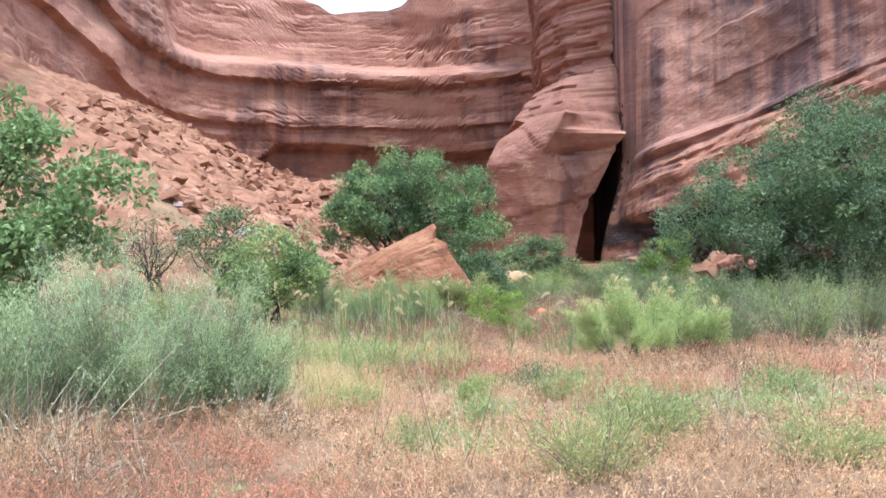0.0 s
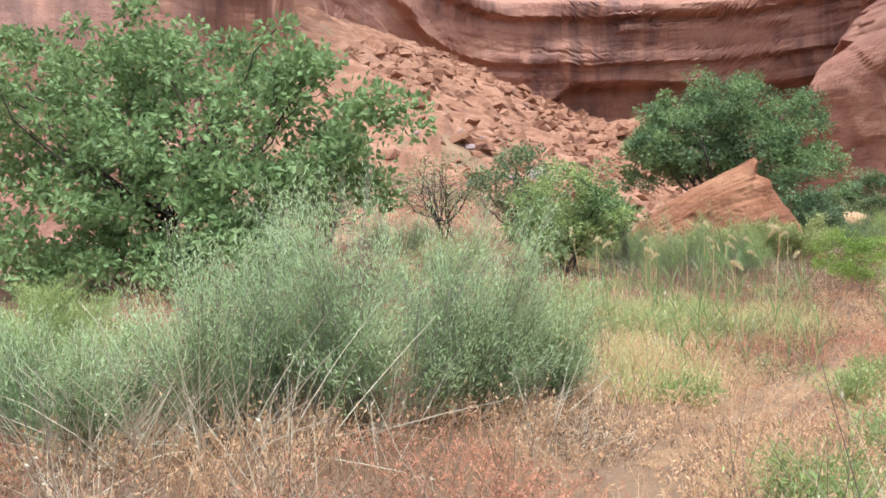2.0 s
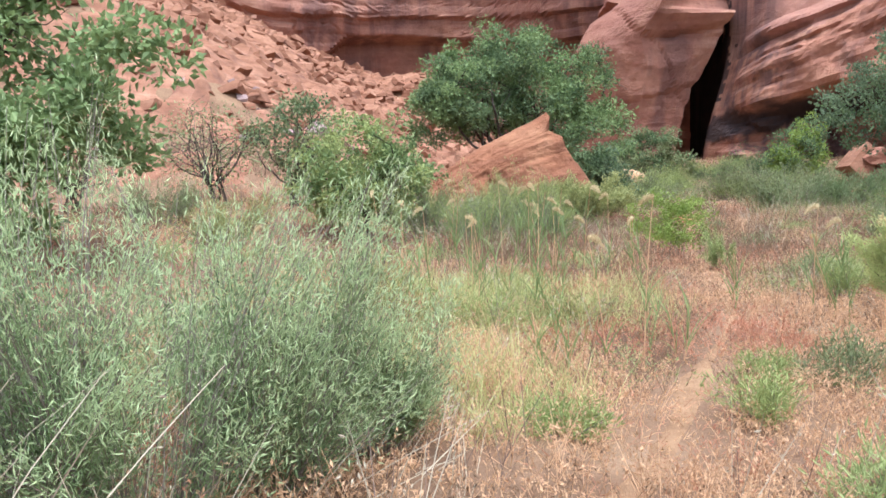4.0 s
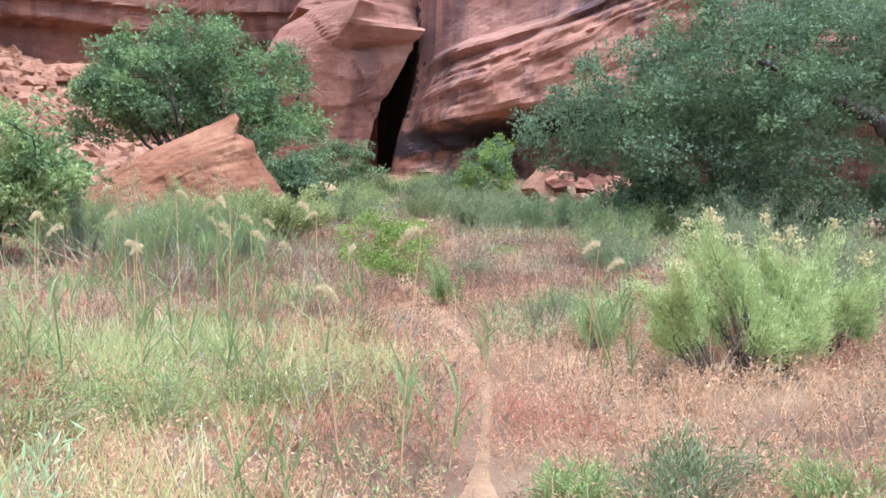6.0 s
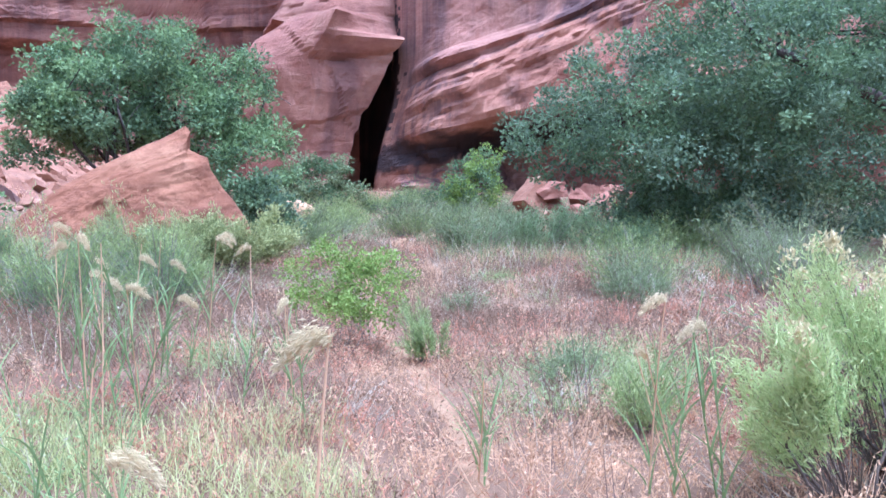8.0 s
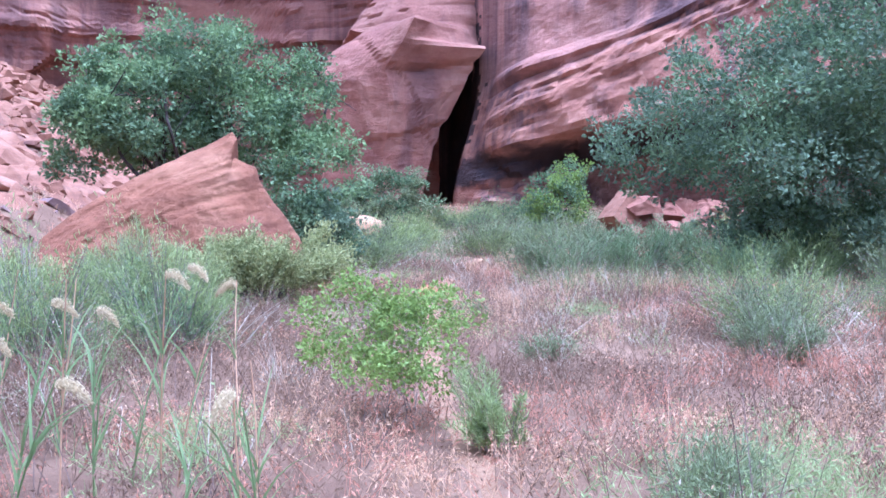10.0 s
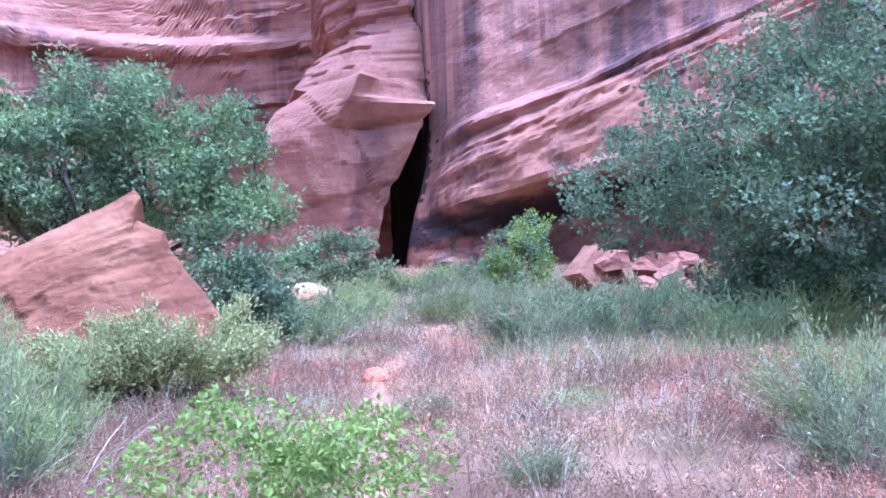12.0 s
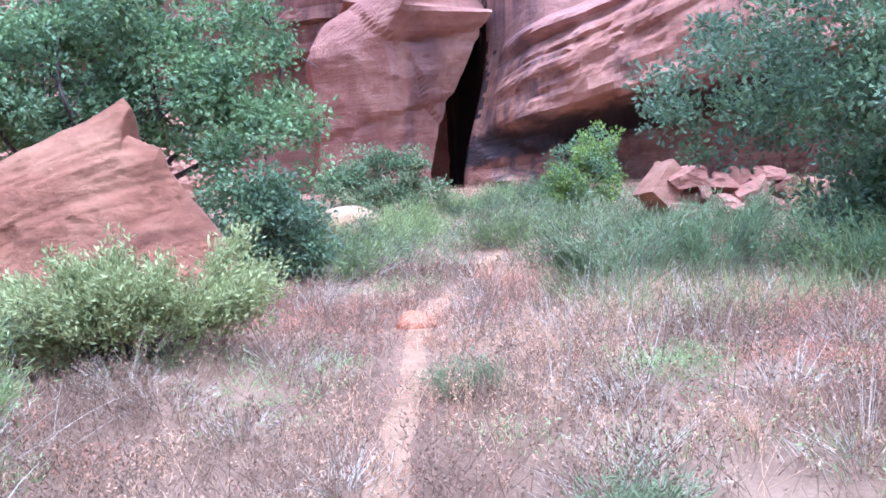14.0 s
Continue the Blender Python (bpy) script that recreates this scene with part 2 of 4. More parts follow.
def value_noise(p):
    p = np.asarray(p, float)
    i = np.floor(p).astype(np.int64)
    f = p - i
    f = f * f * (3 - 2 * f)
    out = 0
    for a in (0, 1):
        for b in (0, 1):
            for c in (0, 1):
                w = (f[..., 0] if a else 1 - f[..., 0]) * (f[..., 1] if b else 1 - f[..., 1]) * (f[..., 2] if c else 1 - f[..., 2])
                out = out + w * hash3(i[..., 0] + a, i[..., 1] + b, i[..., 2] + c)
    return out * 2 - 1


def fbm(x, y, z, octaves=4):
    p, out, amp = np.stack(np.broadcast_arrays(x, y, z), -1).astype(float), 0, 1.0
    for o in range(octaves):
        out = out + amp * value_noise(p * 2**o + 17.3 * o)
        amp *= 0.5
    return out


def step(a, b, x):
    t = np.clip((np.asarray(x, float) - a) / (b - a), 0, 1)
    return t * t * (3 - 2 * t)


def unit(v):
    return v / np.maximum(np.linalg.norm(v, axis=-1, keepdims=True), 1e-9)


def strips(base, way, length, width, droop, segs=3, tip=0.15):
    """Bent blades or twigs, each a tapering strip that starts at base and goes off along way."""
    n = len(base)
    side = unit(np.cross(way, RNG.normal(size=(n, 3))))
    s = np.linspace(0, 1, segs + 1)[None, :, None]
    mid = base[:, None] + way[:, None] * (length[:, None, None] * s)
    lean = unit(way * (1, 1, 0) + 1e-4)
    mid = mid + (lean * 0.6 - np.array((0, 0, 0.6)))[:, None] * (droop * length)[:, None, None] * s**2
    w = side[:, None] * (width[:, None, None] * (1 - (1 - tip) * s) * 0.5)
    v = np.stack([mid - w, mid + w], 2).reshape(n, -1, 3)
    k = np.arange(segs) * 2
    q = np.stack([k, k + 1, k + 3, k + 2], -1)[None] + (np.arange(n) * (2 * segs + 2))[:, None, None]
    return v.reshape(-1, 3), q.reshape(-1, 4), mid


def leaves(at, way, length, width):
    """Folded pointed leaves, four points each."""
    n = len(at)
    side = unit(np.cross(way, RNG.normal(size=(n, 3))))
    up = np.cross(side, way)
    L, W = length[:, None], width[:, None]
    v = np.stack([at, at + way * L * 0.45 + side * W * 0.5 + up * W * 0.15, at + way * L - up * L * 0.1, at + way * L * 0.45 - side * W * 0.5 + up * W * 0.15], 1)
    return v.reshape(-1, 3), np.arange(4 * n).reshape(-1, 4)


def tube(points, radii, sides=6):
    points = np.asarray(points, float)
    d = unit(np.gradient(points, axis=0))
    ref = np.where(np.abs(d[:, 2:3]) > 0.9, np.array([[1.0, 0, 0]]), np.array([[0, 0, 1.0]]))
    a = unit(np.cross(d, ref))
    b = np.cross(d, a)
    th = np.linspace(0, 2 * np.pi, sides, endpoint=False)
    v = points[:, None] + np.asarray(radii)[:, None, None] * (np.cos(th)[None, :, None] * a[:, None] + np.sin(th)[None, :, None] * b[:, None])
    q = []
    for r in range(len(points) - 1):
        for c in range(sides):
            q.append((r * sides + c, r * sides + (c + 1) % sides, (r + 1) * sides + (c + 1) % sides, (r + 1) * sides + c))
    return v.reshape(-1, 3), np.array(q)


def smooth_line(points, n):
    p = np.asarray(points, float)
    p = np.concatenate([[2 * p[0] - p[1]], p, [2 * p[-1] - p[-2]]])
    out = []
    for k in range(1, len(p) - 2):
        t = np.linspace(0, 1, n, endpoint=False)[:, None]
        a, b, c, d = p[k - 1 : k + 3]
        out.append(0.5 * (2 * b + (c - a) * t + (2 * a - 5 * b + 4 * c - d) * t**2 + (3 * b - a - 3 * c + d) * t**3))
    out = np.concatenate(out + [p[-2:-1]])
    s = np.r_[0, np.cumsum(np.linalg.norm(np.diff(out, axis=0), axis=1))]
    even = np.linspace(0, s[-1], int(s[-1] / 0.33))
    return np.stack([np.interp(even, s, out[:, 0]), np.interp(even, s, out[:, 1])], 1), even


# ---- ground ----
TRAIL = np.array([(-1.6, -4), (-1.4, 4), (-1.1, 8), (-0.35, 10), (0.2, 11.7), (0.7, 13.1), (1.25, 15.4), (1.55, 18.5), (1.95, 21.3), (2.5, 24.0), (2.85, 26.2), (3.5, 28.3), (5.3, 33.2), (7.4, 40.0)])


def off_trail(x, y):
    """How far a place lies from the middle of the trail."""
    x, y = np.asarray(x, float), np.asarray(y, float)
    best = np.full(np.broadcast(x, y).shape, 99.0)
    for (ax, ay), (bx, by) in zip(TRAIL[:-1], TRAIL[1:]):
        dx, dy = bx - ax, by - ay
        t = np.clip(((x - ax) * dx + (y - ay) * dy) / (dx * dx + dy * dy), 0, 1)
        best = np.minimum(best, np.hypot(x - ax - t * dx, y - ay - t * dy))
    return best


def trail_half(y):
    """Half the width of the bare trail: clear at its start and end, overgrown between."""
    return 0.17 - 0.07 * step(10.8, 12.2, y) + 0.11 * step(14.5, 19, y)


def ground_height(x, y):
    x, y = np.asarray(x, float), np.asarray(y, float)
    near = 1 - step(45, 90, np.hypot(x, y - 15))
    h = near * (0.07 * fbm(x * 0.35, y * 0.35, 3.0, 3) + 0.10 * step(0.3, 2.5, off_trail(x, y)))
    h = h + 1.3 * step(33, 64, y) * step(-2, 4, x) + 0.5 * step(12, 30, x) * step(60, 30, y)
    talus = np.minimum(np.clip(0.6 * -x - 1.6 + 0.06 * (y - 45), 0, 14), 14 - 3.3 * step(70, 86, y)) * step(27, 37, y) * step(20, -2, x)
    talus = np.maximum(talus, 9.7 * step(74, 90, y) * step(2, -9, x))
    back = 0.5 * step(-3, -7, x) * step(12, 20, y)
    return h + np.maximum(talus, back) + 0.25 * step(1, 4, talus) * fbm(x * 0.5, y * 0.5, 9.0, 3)


def build_ground():
    xs = np.concatenate([np.linspace(-900, -32, 14)[:-1], np.arange(-32, -9, 0.7), np.arange(-9, 13, 0.25), np.arange(13, 34, 0.7), np.linspace(34, 900, 14)])
    ys = np.concatenate([np.linspace(-900, -8, 14)[:-1], np.arange(-8, 36, 0.25), np.arange(36, 102, 0.7), np.linspace(102, 900, 14)])
    X, Y = np.meshgrid(xs, ys)
    v = np.stack([X, Y, ground_height(X, Y)], -1).reshape(-1, 3)
    i = np.arange(len(ys) - 1)[:, None] * len(xs) + np.arange(len(xs) - 1)[None]
    q = np.stack([i, i + 1, i + len(xs) + 1, i + len(xs)], -1).reshape(-1, 4)
    return tagged(arrays("ground", v, q, SOIL, smooth=True), "sandy red soil with a narrow worn footpath", "ground", kind="structure")


build_ground()


def build_footpath():
    """A narrow strip of bare trodden sand with ragged edges, just above the soil."""
    line, s = smooth_line(TRAIL[2:], 30)
    d = unit(np.gradient(line, axis=0))
    out = np.stack([d[:, 1], -d[:, 0]], 1)
    across = np.linspace(-1, 1, 7)
    w = trail_half(line[:, 1]) + 0.05 * fbm(s * 0.9, 2.0, 0.0, 3)
    v = []
    for a in across:
        ragged = w * a * (1 + 0.45 * fbm(s * 2.3, a * 5, 4.0, 4))
        p = line + out * ragged[:, None]
        v.append(np.stack([p[:, 0], p[:, 1], ground_height(p[:, 0], p[:, 1]) + 0.008 - 0.03 * abs(a) ** 2], -1))
    n, v = len(s), np.concatenate(v)
    i = np.arange(6)[:, None] * n + np.arange(n - 1)[None]
    q = np.stack([i, i + 1, i + n + 1, i + n], -1).reshape(-1, 4)
    return tagged(arrays("footpath", v, q, SAND, smooth=True), "narrow footpath of bare pinkish sand", "path", kind="structure")


build_footpath()



# ---- cliffs ----


def beds(v, notch=0.5):
    """Beds of rock, each standing out by its own amount, with a weathered groove under it."""
    f = v - np.floor(v)
    return hash3(np.floor(v).astype(np.int64), 5, 9) - notch * np.exp(-((f / 0.16) ** 2))


def blocks(s, z, wide, tall, seed):
    """Joint-bounded blocks: every block of the face stands out by its own amount."""
    row = np.floor(z / tall).astype(np.int64)
    col = np.floor(s / wide + hash3(row, seed, 3) * 7).astype(np.int64)
    return hash3(row, col, seed)


def cliff(name, plan, top, relief, mat, label, dz=0.22, below=None, other=None, warp=None):
    """A rock face along a line in the plan, with relief(x, y, s, z) metres of rock standing out towards its right-hand side, and a flat back behind its rim."""
    line, s = smooth_line(plan, 40)
    d = unit(np.gradient(line, axis=0))
    out = np.stack([d[:, 1], -d[:, 0]], 1)
    rim = top(line[:, 0], line[:, 1])
    rows = int(rim.max() / dz)
    t = np.linspace(0, 1, rows)[:, None]
    z = -1.5 + (rim[None] + 1.5) * t
    if warp:
        z = z + warp(line[None, :, 0], line[None, :, 1]) * step(0.5, 6, z) * step(38, 20, z)
    r = relief(line[None, :, 0], line[None, :, 1], s[None], z)
    x = line[None, :, 0] + out[None, :, 0] * r
    y = line[None, :, 1] + out[None, :, 1] * r
    v = np.stack([x, y, z], -1)
    back = v[-1].copy()
    back[:, :2] -= out * 25
    v = np.concatenate([v, back[None]], 0)
    n = len(s)
    i = np.arange(rows)[:, None] * n + np.arange(n - 1)[None]
    q = np.stack([i, i + 1, i + n + 1, i + n], -1).reshape(-1, 4)
    ob = arrays(name, v.reshape(-1, 3), q, mat)
    if below:
        for m in other:
            ob.data.materials.append(m)
        c = v.reshape(-1, 3)[q].mean(1)
        ob.data.polygons.foreach_set("material_index", below(c[:, 0], c[:, 1], c[:, 2]).astype(np.int32))
    return tagged(ob, label, "cliff", kind="structure")


def alcove_sway(x, y):
    """How far the beds rise and sink along the wall."""
    return 1.3 * fbm(x * 0.04, y * 0.04, 2.0, 3) + 5.5 * step(93, 62, y) * step(-8, -22, x)


def alcove_relief(x, y, s, z):
    n1 = fbm(x * 0.05, y * 0.05, z * 0.07, 3)
    n2 = fbm(x * 0.35, y * 0.35, z * 0.9, 4)
    n3 = fbm(x * 0.10 + 4, y * 0.10, z * 0.20, 3)
    v = z - alcove_sway(x, y)
    layered = step(12.5, 15.5, z) * step(-0.5, 0.35, n3) * (1 - 0.9 * step(90, 78, y) * step(-12, -22, x))
    r = 1.6 * n1 + 0.12 * n2 + (0.10 + 0.42 * layered) * step(12.2, 13.4, z) * (1.0 * beds(v / 2.7 + 0.3 * n2) + 0.6 * beds(v / 0.9 + 3)) + 0.7 * step(15.0, 15.2, v) + 0.9 * step(19.4, 19.6, v)
    r = r + (0.04 + 0.8 * layered) * step(12.0, 13.0, z) * (0.45 * blocks(s + 0.8 * n2, v, 4.3, 0.9, 2) + 0.18 * blocks(s + 0.5 * n2, v + 0.2, 2.1, 0.9, 5))
    # the deep low cave at the far end, with a smooth pale wall above it
    foot = 11.8 + 0.5 * fbm(x * 0.08, y * 0.08, 1.0, 2)
    arch = foot + 0.4 + 1.7 * step(-19.2, -16.4, x) - 0.7 * step(-14, 2, x)
    cave = step(-19.8, -18.6, x) * step(84, 89, y)
    r = r - cave * 2.6 * step(arch + 0.35, arch - 0.35, z)
    # a long brow on the near limb of the alcove
    r = r - 1.6 * step(14.5, 12.5, z) * step(84, 60, y) * step(40, 48, y)
    r = r - 5.0 * step(21.5, 23.5, z) * step(84, 92, y)
    # cleft on the near shoulder
    r = r - 3.5 * np.exp(-(((x + 17.2) / 0.9) ** 2)) * step(36, 33, y)
    return r


def alcove_top(x, y):
    return 46 - 13.0 * np.exp(-(((x + 9.0) / 9.0) ** 4)) * step(80, 90, y) - 4 * step(80, 90, y) + 0.5 * fbm(x * 0.3, y * 0.3, 0.0, 3)


cliff("cliff_alcove", [(-75, -10), (-48, 8), (-30, 23), (-19, 30.5), (-15.8, 33), (-18.5, 37.5), (-25, 46), (-29, 60), (-29.5, 75), (-26, 87), (-17, 94), (-5, 97), (8, 95), (18, 88), (24, 80)], alcove_top, alcove_relief, ROCK_WALL,
      "tall curved red sandstone cliff with bedded ledges and undercut alcove", 0.30, warp=alcove_sway)


def east_relief(x, y, s, z):
    v = z - 0.42 * (x - 13)
    n1 = fbm(x * 0.06, y * 0.06, z * 0.06, 3)
    n2 = fbm(x * 0.5, y * 0.5, z * 0.8, 4)
    edge = 7.6 + 0.42 * (x - 13) + 0.5 * n1
    apron = step(edge + 0.5, edge - 0.2, z)
    r = 1.0 * n1 + 0.22 * n2 + apron * (0.13 * fbm(x * 0.7, y * 0.7, v * 2.6, 5) + 0.07 * fbm(x * 2.4, y * 2.4, v * 4.5, 3)) + 0.8 * apron + 0.11 * np.clip(edge - z, 0, 9) * 1.4
    r = r + apron * (0.22 * beds(v / 1.6 + 0.15 * n2, 0.6) + 0.20 * beds(v / 0.5 + 7 + 0.15 * n2, 0.7) + 0.10 * beds(v / 0.23 + 2 + 0.2 * n2, 0.6) + 0.12 * np.abs(fbm(x * 1.6, y * 1.6, v * 4.0, 3))) + 0.2 * (1 - apron) * beds(v / 6.0, 0.1)
    r = r - 0.9 * np.exp(-(((v - 7.4) / 0.30) ** 2))
    r = r + apron * (step(4.2, 5.6, z) * (0.20 * blocks(s + 0.5 * n2, v + 0.1 * n2, 3.4, 0.5, 4) + 0.10 * blocks(s + 0.4 * n2, v + 0.1 * n2, 1.5, 0.3, 6))) + (1 - apron) * 0.3 * blocks(s + n1, v, 6.0, 3.6, 8)
    r = r * step(15.2, 18.5, s) + 2.0 * step(10, 1, z) * step(12.5, 14.5, s) * step(19, 16, s)
    low = 3.6 + 0.16 * (x - 13.5) + 0.3 * n1
    r = r - 7.5 * step(low + 0.9 + 0.5 * n2, low - 1.0 + 0.5 * n2, z) * step(13.8, 17.5, x + 0.8 * n2)
    r = r + 0.9 * step(13.6, 15.5, x) * step(18.5, 16.0, x) * step(low - 0.3, low - 2.3, z) * (0.7 + 0.5 * n2)
    return r


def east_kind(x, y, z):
    """0: varnished wall, 1: ledged apron, 2: near-black cleft rock, water stain and painted-in shade."""
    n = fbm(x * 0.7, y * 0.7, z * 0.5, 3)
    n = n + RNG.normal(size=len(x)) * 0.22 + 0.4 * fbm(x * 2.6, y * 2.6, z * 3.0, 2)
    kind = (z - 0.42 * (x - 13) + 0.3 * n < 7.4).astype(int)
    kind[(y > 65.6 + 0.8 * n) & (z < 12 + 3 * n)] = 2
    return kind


def east_top(x, y):
    return 42 + 1.0 * fbm(x * 0.2, y * 0.2, 0.0, 3)


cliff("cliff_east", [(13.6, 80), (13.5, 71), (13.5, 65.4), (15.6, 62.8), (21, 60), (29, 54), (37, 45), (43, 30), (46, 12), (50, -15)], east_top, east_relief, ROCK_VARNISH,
      "steep varnished sandstone wall with slanting ledges and a low overhang", below=east_kind, other=(ROCK_APRON, CLEFT_BLACK), warp=lambda x, y: 0.42 * np.clip(x - 13, 0, 22))


def build_buttress():
    """A faceted pillar of rock leaning over the black cleft; each level gives z and the plan of its corners."""
    levels = [
        (-1, 3.6, 66.5, 6.9, 64.3, 9.4, 65.4), (3, 3.7, 66.2, 7.0, 64.0, 9.9, 65.2), (6, 3.9, 66.2, 7.4, 63.4, 10.6, 64.7), (7.4, 4.0, 66.3, 7.7, 63.2, 11.4, 64.4), (8.6, 3.7, 66.2, 7.4, 63.2, 12.0, 63.9),
        (9.2, 3.9, 66.4, 7.2, 63.2, 12.2, 64.2), (9.5, 4.0, 66.5, 7.4, 62.9, 12.5, 63.9), (10.4, 4.4, 66.8, 8.0, 62.2, 12.8, 63.2), (10.6, 4.5, 66.9, 8.15, 62.1, 12.8, 63.1), (10.9, 4.9, 67.1, 8.25, 62.0, 13.0, 65.4),
        (11.5, 5.8, 67.5, 8.5, 61.8, 13.1, 66.4), (11.95, 6.5, 68.0, 8.75, 61.7, 13.1, 66.8), (12.25, 6.8, 69.0, 9.0, 65.0, 13.1, 66.9), (12.6, 6.2, 70.5, 8.6, 67.4, 13.1, 66.8), (13.8, 7.0, 71.2, 9.2, 67.8, 13.2, 67.0), (14.8, 8.0, 72.2, 9.7, 68.4, 13.3, 67.3), (16.1, 9.6, 74, 10.8, 70.0, 13.3, 68.0),
        (16.8, 9.0, 75, 10.4, 71.5, 13.3, 69.0), (22, 9.2, 76, 10.6, 72.0, 13.3, 69.5), (43, 9.4, 78, 10.8, 74.0, 13.3, 71.0)]
    L = np.array(levels)
    zs = np.arange(-1, 43, 0.22)
    cols = [np.interp(zs, L[:, 0], L[:, k]) for k in range(1, 7)]
    rings, per = [], 26
    for k, z in enumerate(zs):
        ax, ay, ex, ey, cx, cy = (c[k] for c in cols)
        corners = np.array([(ax + 1.5, ay + 22), (ax, ay + 6), (ax, ay), (ex, ey), (cx, cy), (cx - 0.3, cy + 16)])
        ring = [corners[j] + (corners[j + 1] - corners[j]) * t for j in range(5) for t in np.linspace(0, 1, per, endpoint=False)]
        rings.append(np.array(ring + [corners[5]]))
    P = np.array(rings)
    Z = np.repeat(zs[:, None], P.shape[1], 1)
    d = unit(np.gradient(P, axis=1))
    out = np.stack([d[..., 1], -d[..., 0]], -1)
    n = 0.16 * fbm(P[..., 0] * 0.25, P[..., 1] * 0.25, Z * 0.25, 4) + 0.07 * fbm(P[..., 0] * 1.3, P[..., 1] * 1.3, Z * 1.6, 3)
    v = Z + 0.5 * fbm(P[..., 0] * 0.1, P[..., 1] * 0.1, Z * 0.1, 2)
    n = n + step(12.4, 13, Z) * (0.55 * beds(v / 1.2) + 0.3 * beds(v / 0.45))
    n = n - 0.35 * np.exp(-(((Z - 9.0 - 0.15 * (P[..., 0] - 8)) / 0.18) ** 2)) * step(7.5, 9, P[..., 0])
    for slope, level, low, high in ((0.28, 3.2, 2.0, 8.0), (-1.6, 21.0, 3.0, 12.0)):
        crack = Z - slope * (P[..., 0] + 0.5 * fbm(Z * 0.6, P[..., 0] * 0.6, 3.0, 2)) - level
        n = n - 0.10 * np.exp(-((crack / 0.14) ** 2)) * step(low - 0.3, low, Z) * step(high + 0.3, high, Z)
        n = n + 0.12 * step(-0.15, 0.15, crack) * step(low - 0.3, low, Z) * step(high + 2, high, Z)
    P = P + out * n[..., None]
    V = np.concatenate([P, Z[..., None]], -1)
    m = P.shape[1]
    i = np.arange(len(zs) - 1)[:, None] * m + np.arange(m - 1)[None]
    q = np.stack([i, i + 1, i + m + 1, i + m], -1).reshape(-1, 4)
    return tagged(arrays("cliff_buttress", V.reshape(-1, 3), q, ROCK_BUTT), "leaning faceted sandstone pillar beside a black cleft", "cliff", kind="structure")


build_buttress()

# ---- rocks ----


def rock_mesh(name, size, seed, mat, cuts=9, rough=0.05, sub=2, taper=0.0, rounded=0.0):
    """An angular stone: a block cut by planes, roughened; it stands on z = 0 of its own."""
    r = random.Random(seed)
    bm = bmesh.new()
    bmesh.ops.create_cube(bm, size=2.0)
    for _ in range(cuts):
        n = Vector((r.uniform(-1, 1), r.uniform(-1, 1), r.uniform(-0.5, 1))).normalized()
        geom = bm.verts[:] + bm.edges[:] + bm.faces[:]
        bmesh.ops.bisect_plane(bm, geom=geom, plane_co=n * r.uniform(0.75, 1.05), plane_no=n, clear_outer=True)
        edges = [e for e in bm.edges if e.is_boundary]
        if edges:
            bmesh.ops.contextual_create(bm, geom=edges)
    if sub:
        bmesh.ops.triangulate(bm, faces=bm.faces[:])
        bmesh.ops.subdivide_edges(bm, edges=bm.edges[:], cuts=sub, use_grid_fill=True)
        for v in bm.verts:
            p = v.co * 1.7 + Vector((seed, 0, 0))
            v.co += v.normal * rough * (noise.noise(p) + 0.5 * noise.noise(p * 3) + 0.25 * noise.noise(p * 7))
    for v in bm.verts:
        k = 1 - taper * (v.co.z + 1) / 2
        v.co = v.co.lerp(v.co.normalized(), rounded)
        v.co.x, v.co.y = v.co.x * k, v.co.y * k
        v.co = Vector((v.co.x * size[0] / 2, v.co.y * size[1] / 2, v.co.z * size[2] / 2))
    low = min(v.co.z for v in bm.verts)
    for v in bm.verts:
        v.co.z -= low
    me = bpy.data.meshes.new(name)
    bm.to_mesh(me)
    bm.free()
    me.materials.append(mat)
    return me


def rock(name, x, y, size, seed, mat, label, turn=0, tilt=0, lean=0, sink=0.12, lift=0.0, cuts=9, group="", rough=0.05, taper=0.0, rounded=0.0):
    ob = new(name, rock_mesh(name, size, seed, mat, cuts, rough, 4, taper, rounded))
    ob.matrix_world = pose(x, y, float(ground_height(x, y)) - sink + lift, tilt, lean, turn)
    return tagged(ob, label, "rock", group)


